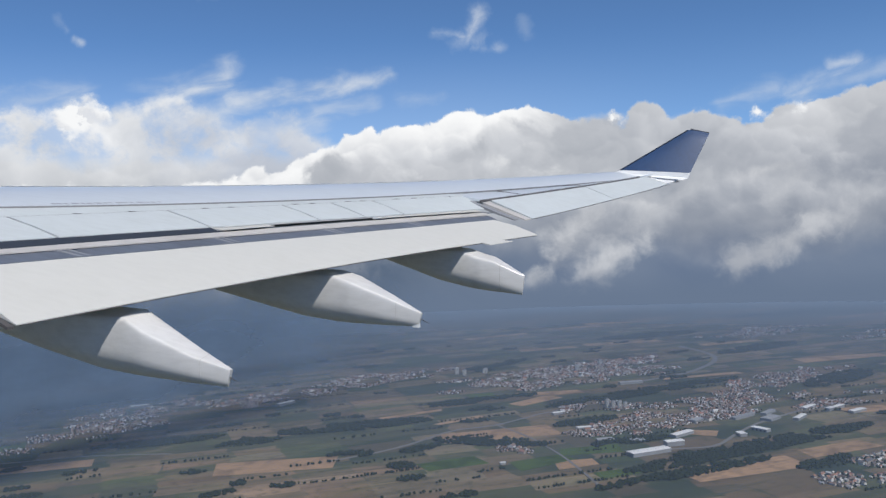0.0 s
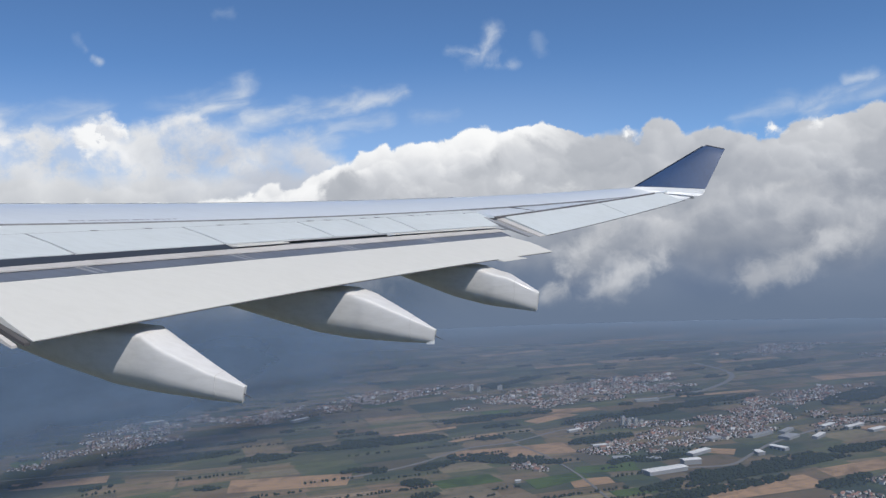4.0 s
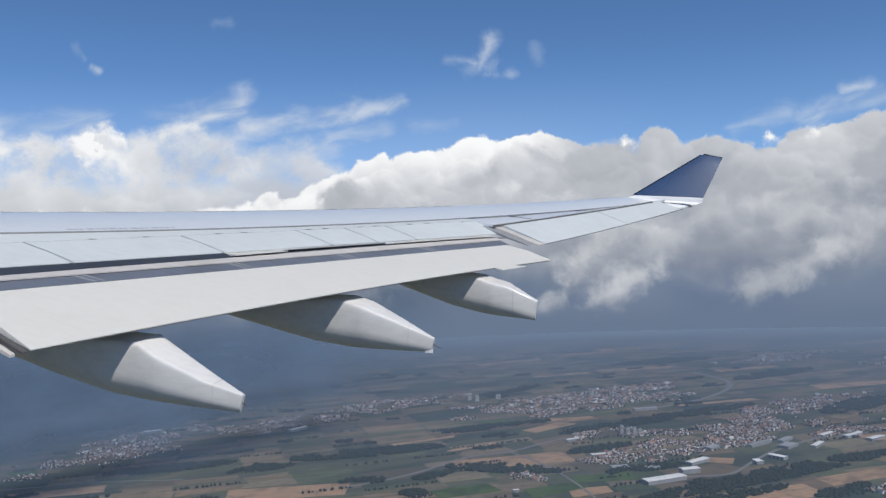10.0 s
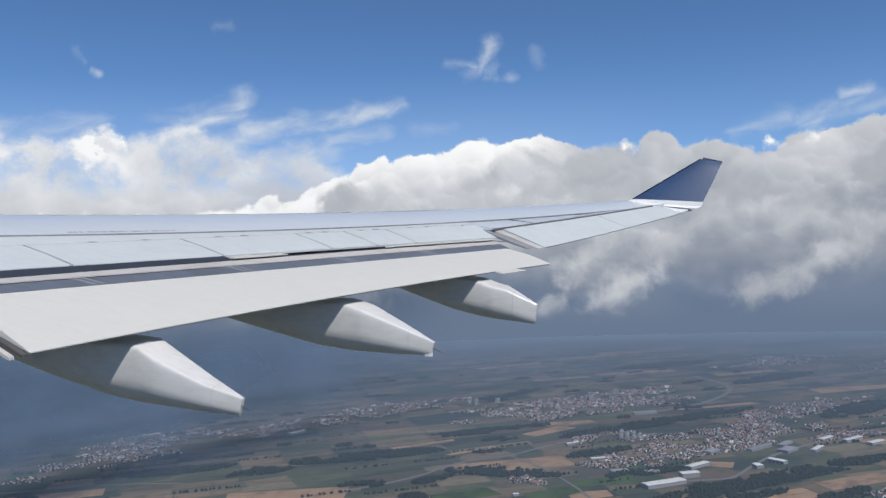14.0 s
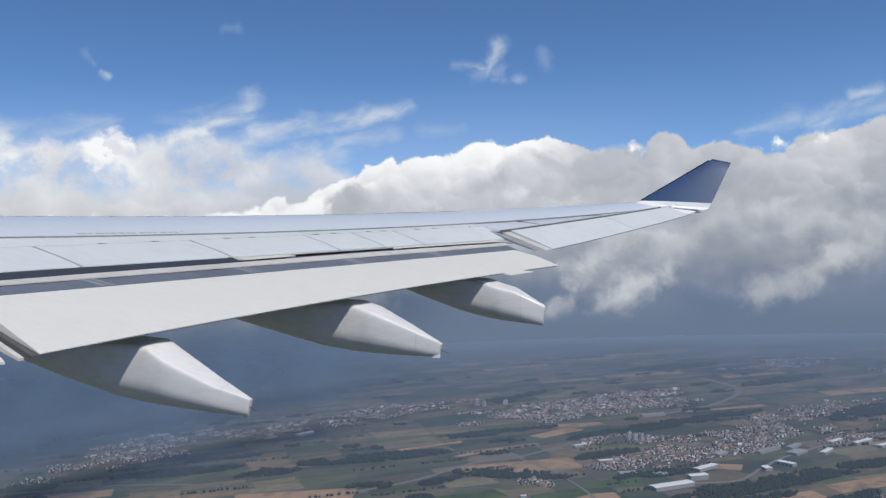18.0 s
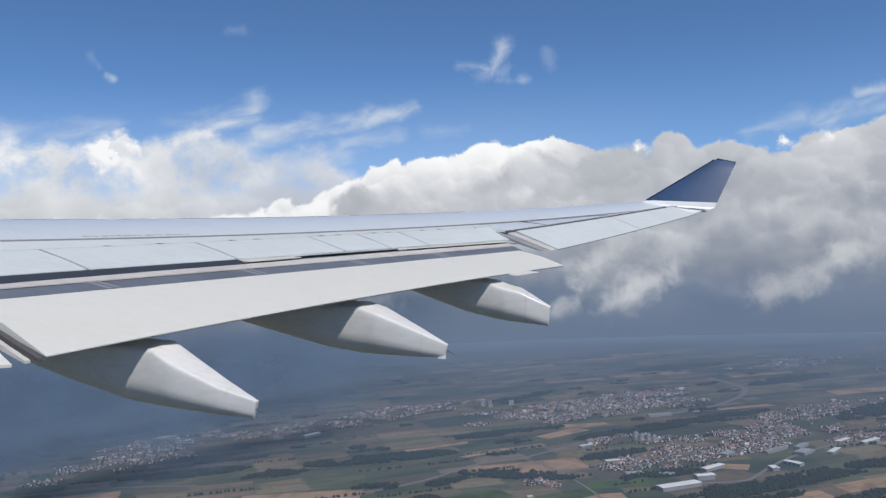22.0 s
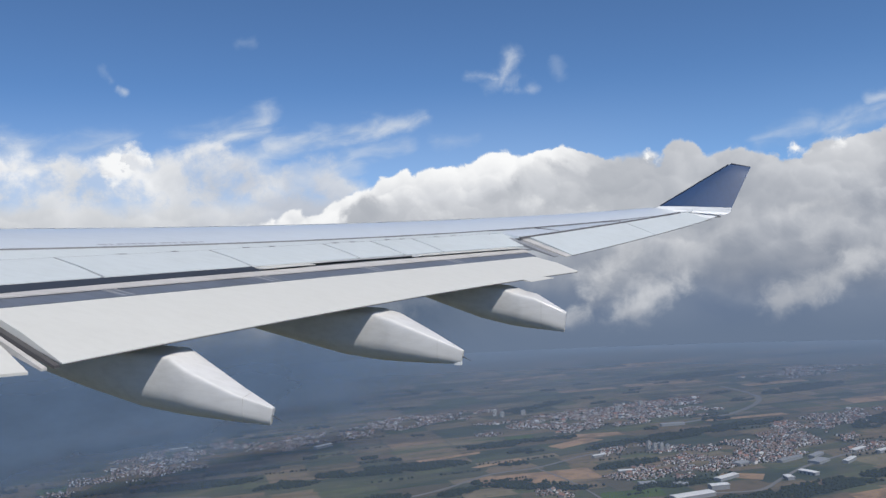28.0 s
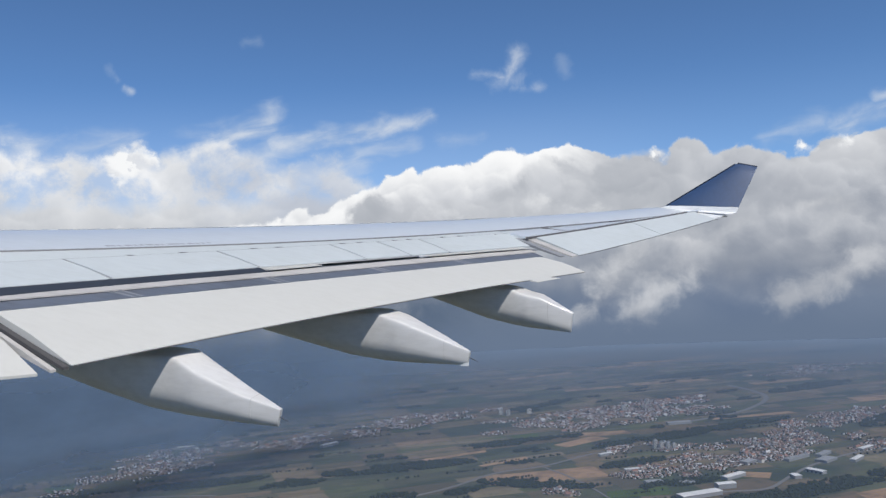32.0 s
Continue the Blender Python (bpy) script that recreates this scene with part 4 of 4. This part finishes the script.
# ---------------------------------------------------------------- houses
def house_shape(w, d, h, r):
    """Points and faces of the walls and of the gabled roof."""
    wv = [(-w, -d, 0), (w, -d, 0), (w, d, 0), (-w, d, 0), (-w, -d, h), (w, -d, h), (w, d, h), (-w, d, h), (0, -d, h + r), (0, d, h + r)]
    wf = [(0, 1, 5, 8, 4), (2, 3, 7, 9, 6), (1, 2, 6, 5), (3, 0, 4, 7)]
    o, e = w + 0.5, d + 0.5
    k = r * 0.5 / w
    rv = [(-o, -e, h - k), (0, -e, h + r), (o, -e, h - k), (-o, e, h - k), (0, e, h + r), (o, e, h - k),
          (-o, -e, h - k + .3), (0, -e, h + r + .3), (o, -e, h - k + .3), (-o, e, h - k + .3), (0, e, h + r + .3), (o, e, h - k + .3)]
    rf = [(6, 7, 10, 9), (7, 8, 11, 10), (0, 3, 4, 1), (1, 4, 5, 2), (0, 1, 7, 6), (1, 2, 8, 7), (3, 9, 10, 4), (4, 10, 11, 5), (0, 6, 9, 3), (2, 5, 11, 8)]
    return wv, wf, rv, rf


def mesh_from(name, v, f, mat):
    me = bpy.data.meshes.new(name)
    me.from_pydata(v, [], f)
    me.materials.append(mat)
    return me


KINDS = []
for w, d, h, r in ((4.4, 5.6, 5.6, 3.2), (5.0, 6.8, 6.0, 3.6), (4.2, 9.0, 5.4, 3.0), (5.6, 5.8, 6.6, 3.8)):
    shape = house_shape(w, d, h, r)
    KINDS.append((shape, mesh_from("wall", shape[0], shape[1], M_HWALL), mesh_from("roof", shape[2], shape[3], M_HROOF)))

sites = []
for cx, cy, la, lb, turn in TOWNS:
    a = radians(turn)
    made = tries = 0
    pitch = 11.0 if cy < 1500 else 7.4
    count = int(la * lb * 3.14 * 0.62 / (pitch * pitch * 1.25))
    seen_cells = set()
    while made < count and tries < count * 14:
        tries += 1
        ang, rad = rng.uniform(0, 6.2832), math.sqrt(rng.random()) * 1.2
        u, v = rad * math.cos(ang), rad * math.sin(ang)
        if rad > 0.86 + 0.7 * noise.noise(Vector((u * 2.6 + cy, v * 2.6 + cx, 1.7))):
            continue
        if noise.noise(Vector((u * la / 70 + cx, v * lb / 70 + cy, 0.3))) < -0.16:
            continue
        gu, gv = round(u * la / pitch), round(v * lb / (pitch * 1.25))
        if (gu, gv) in seen_cells:
            continue
        seen_cells.add((gu, gv))
        px, py = gu * pitch + rng.uniform(-2.6, 2.6), gv * pitch * 1.25 + rng.uniform(-2.6, 2.6)
        X, Y = cx + px * math.cos(a) - py * math.sin(a), cy + px * math.sin(a) + py * math.cos(a)
        size = rng.uniform(0.25, 0.40) * pitch / 7.0 if rng.random() > 0.035 else rng.uniform(0.55, 1.0)
        sites.append((math.hypot(X, Y), X, Y, a + rng.choice((0, math.pi / 2)) + rng.uniform(-0.12, 0.12), rng.randrange(4), size))
        made += 1
sites.sort()
sites = [s for s in sites if 1250 < s[0] < 4700 and not any(in_ellipse(s[1], s[2], w, 1.0) for w in WOODS[:4])]

for k, (D, X, Y, a, kind, size) in enumerate(sites[:280]):
    home = tagged(empty("house"), "small pale rendered house with a pitched tiled roof", "house", "houses of the near village")
    home.matrix_basis = Matrix.LocRotScale((X, Y, 0.6), Euler((0, 0, a)), (size, size, size))
    for nm, me in (("wall", KINDS[kind][1]), ("roof", KINDS[kind][2])):
        ob = new(nm, me)
        ob.parent = home

for nm, idx, mat in (("distant_house_walls", 0, M_HWALLS), ("distant_house_roofs", 2, M_HROOFS)):
    V, Fc = [], []
    for D, X, Y, a, kind, size in sites[280:]:
        ca, sa, n0, up = math.cos(a) * size, math.sin(a) * size, len(V), 1.0
        for x, y, z in KINDS[kind][0][idx]:
            V.append((X + x * ca - y * sa, Y + x * sa + y * ca, z * size + up))
        Fc += [tuple(i + n0 for i in f) for f in KINDS[kind][0][idx + 1]]
    ob = new(nm, mesh_from(nm, V, Fc, mat))
    tagged(ob, "tightly packed pale houses with red and grey roofs", "houses", kind="stuff")


# industrial sheds and apartment blocks
def shed(X, Y, w, d, h, turn, label, white=True):
    root = tagged(empty("industrial_hall"), label, "warehouse", "halls at the edge of town")
    root.matrix_basis = Matrix.LocRotScale((X, Y, 0.9), Euler((0, 0, radians(turn))), None)
    wv, wf, rv, rf = house_shape(w / 2, d / 2, h, h * 0.12)
    for nm, v, f, m in (("wall", wv, wf, M_SHED_WALL), ("roof", rv, rf, M_SHED if white else M_SHED_WALL)):
        ob = new(nm, mesh_from(nm, v, f, m))
        ob.parent = root
    for k in range(4):
        bm = bmesh.new()
        bmesh.ops.create_cube(bm, size=1, matrix=Matrix.LocRotScale((-w / 2 - 0.06, -d / 2 + d * (k + 0.5) / 4, h * 0.3), None, (0.16, d * 0.08, h * 0.6)))
        part("loading_door", bm, M_GLASS, root)


WHITE, GREY, LOW = "white industrial hall with loading doors", "grey industrial hall at the town edge", "low grey workshop hall"
shed(394, 1561, 24, 84, 7, -70, "long white warehouse with a low gabled roof")
for X, Y, w, d, h, turn, label, pale in ((457, 1613, 18, 36, 9, -80, WHITE, True), (495, 1687, 16, 58, 6, -54, WHITE, True), (660, 1694, 14, 38, 6, 32, WHITE, True), (780, 1782, 12, 50, 6, -43, WHITE, True),
                                         (670, 1820, 14, 70, 5, -56, LOW, False), (894, 1860, 12, 60, 6, -57, WHITE, True), (926, 1823, 14, 46, 5, -60, WHITE, True), (844, 1881, 12, 48, 5, -51, WHITE, True),
                                         (737, 1846, 14, 50, 5, -45, GREY, False), (608, 1662, 14, 22, 6, 5, WHITE, True), (395, 1654, 18, 27, 5, -90, LOW, False), (334, 1670, 18, 34, 5, -86, LOW, False),
                                         (312, 1783, 12, 31, 5, -82, WHITE, True), (536, 2293, 18, 65, 6, -82, GREY, False), (282, 1945, 10, 34, 5, -61, WHITE, True), (-816, 2286, 16, 48, 6, -67, WHITE, True),
                                         (-407, 2227, 14, 54, 6, -40, WHITE, True), (560, 1800, 20, 34, 6, -50, GREY, False), (720, 1790, 26, 44, 5, -50, GREY, False), (115, 1535, 6, 10, 4, -80, WHITE, True)):
    shed(X, Y, w, d, h, turn, label, pale)


def block(X, Y, w, d, storeys, turn):
    root = tagged(empty("apartment_block"), "tall pale apartment block with rows of windows", "apartment block", "apartment blocks")
    root.matrix_basis = Matrix.LocRotScale((X, Y, 0.9), Euler((0, 0, radians(turn))), None)
    h = storeys * 3.0 + 1.2
    bm = bmesh.new()
    bmesh.ops.create_cube(bm, size=1, matrix=Matrix.LocRotScale((0, 0, h / 2), None, (w, d, h)))
    part("wall", bm, M_BLOCK, root)
    bm = bmesh.new()
    bmesh.ops.create_cube(bm, size=1, matrix=Matrix.LocRotScale((0, 0, h + 0.4), None, (w + 0.8, d + 0.8, 0.8)))
    bmesh.ops.create_cube(bm, size=1, matrix=Matrix.LocRotScale((w * 0.1, 0, h + 2.0), None, (w * 0.3, d * 0.5, 2.6)))
    part("roof", bm, M_SHED_WALL, root)
    for fl in range(storeys):
        bm = bmesh.new()
        n = max(3, int(w / 3.4))
        for k in range(n):
            bmesh.ops.create_cube(bm, size=1, matrix=Matrix.LocRotScale((-w / 2 + w * (k + 0.5) / n, -d / 2 - 0.05, 1.9 + fl * 3.0), None, (1.7, 0.2, 1.5)))
        part("window_row", bm, M_GLASS, root)


for X, Y, w, d, st, turn in ((408, 1994, 9, 7, 6, 15), (420, 1984, 9, 7, 5, 15), (434, 1978, 9, 7, 5, 15), (447, 1975, 9, 7, 4, 15), (86, 2567, 11, 8, 5, 10), (64, 2594, 11, 8, 5, 8), (152, 2591, 14, 8, 4, 5),
                             (435, 2554, 12, 8, 5, 5), (523, 2643, 12, 8, 5, 28)):
    block(X, Y, w, d, st, turn)


# ---------------------------------------------------------------- trees: belts, hedges and garden trees, too many to count
def clump(V, Fc, x, y, size, height):
    """An uneven crown of a tree or a group of trees, two rings and a broken top over a short stem."""
    n0 = len(V)
    seg = 6
    up = 0.5
    ph = rng.uniform(0, 6.3)
    for lvl, (rr, zz) in enumerate(((0.55, 0.12), (1.0, 0.42), (0.62, 0.80))):
        for k in range(seg):
            a = ph + 2 * math.pi * k / seg + lvl * 0.5
            r = size * rr * rng.uniform(0.65, 1.3)
            V.append((x + r * math.cos(a), y + r * math.sin(a), up + height * zz * rng.uniform(0.85, 1.15)))
    V.append((x + rng.uniform(-1, 1), y + rng.uniform(-1, 1), up + height))
    for lvl in range(2):
        for k in range(seg):
            i, j = n0 + lvl * seg + k, n0 + lvl * seg + (k + 1) % seg
            Fc.append((i, j, j + seg))
            Fc.append((i, j + seg, i + seg))
    for k in range(seg):
        Fc.append((n0 + 12 + k, n0 + 12 + (k + 1) % seg, n0 + 18))


copses = []
while len(copses) < 70:
    e = (rng.uniform(-1150, 1350), rng.uniform(1330, 3300), rng.uniform(14, 46), rng.uniform(6, 14), rng.uniform(5, 30))
    if not any(in_ellipse(e[0], e[1], T, 1.1) for T in TOWNS):
        copses.append(e)

V, Fc = [], []
for e in WOODS + copses:
    a = radians(e[4])
    area = e[2] * e[3] * 3.14
    for _ in range(int(min(2800, area / 20))):
        u, v = rng.uniform(-1, 1), rng.uniform(-1, 1)
        if u * u + v * v > 1 or noise.noise(Vector((u * e[2] / 60, v * e[3] / 40, e[0]))) < -0.28:
            continue
        px, py = u * e[2], v * e[3]
        clump(V, Fc, e[0] + px * math.cos(a) - py * math.sin(a), e[1] + px * math.sin(a) + py * math.cos(a), rng.uniform(3.0, 5.6), rng.uniform(4, 8))
woods = tagged(new("woods", mesh_from("woods", V, Fc, M_TREE)), "dark green belts of broadleaf trees between fields", "trees", kind="stuff")

V, Fc = [], []
for D, X, Y, w, h in near_fields[:600]:
    if rng.random() < 0.16:
        side = rng.choice((-1, 1))
        for k in range(int(w / 6)):
            if rng.random() < 0.7:
                px, py = -w / 2 + k * 6 + rng.uniform(-3, 3), side * h / 2 + rng.uniform(-2.5, 2.5)
                clump(V, Fc, X + px * math.cos(TURN) - py * math.sin(TURN), Y + px * math.sin(TURN) + py * math.cos(TURN), rng.uniform(2, 4), rng.uniform(3, 6.5))
tagged(new("hedgerow_trees", mesh_from("hedgerow_trees", V, Fc, M_TREE)), "rows of dark hedge trees along field edges", "hedgerow", kind="stuff")

V, Fc = [], []
for D, X, Y, a, kind, size in sites:
    for _ in range(3):
        if rng.random() < 0.8:
            b = rng.uniform(0, 6.28)
            clump(V, Fc, X + 4.6 * math.cos(b), Y + 4.6 * math.sin(b), rng.uniform(1.2, 2.3), rng.uniform(2.0, 4.0))
tagged(new("garden_trees", mesh_from("garden_trees", V, Fc, M_TREE)), "dark green garden trees among the houses", "trees", kind="stuff")
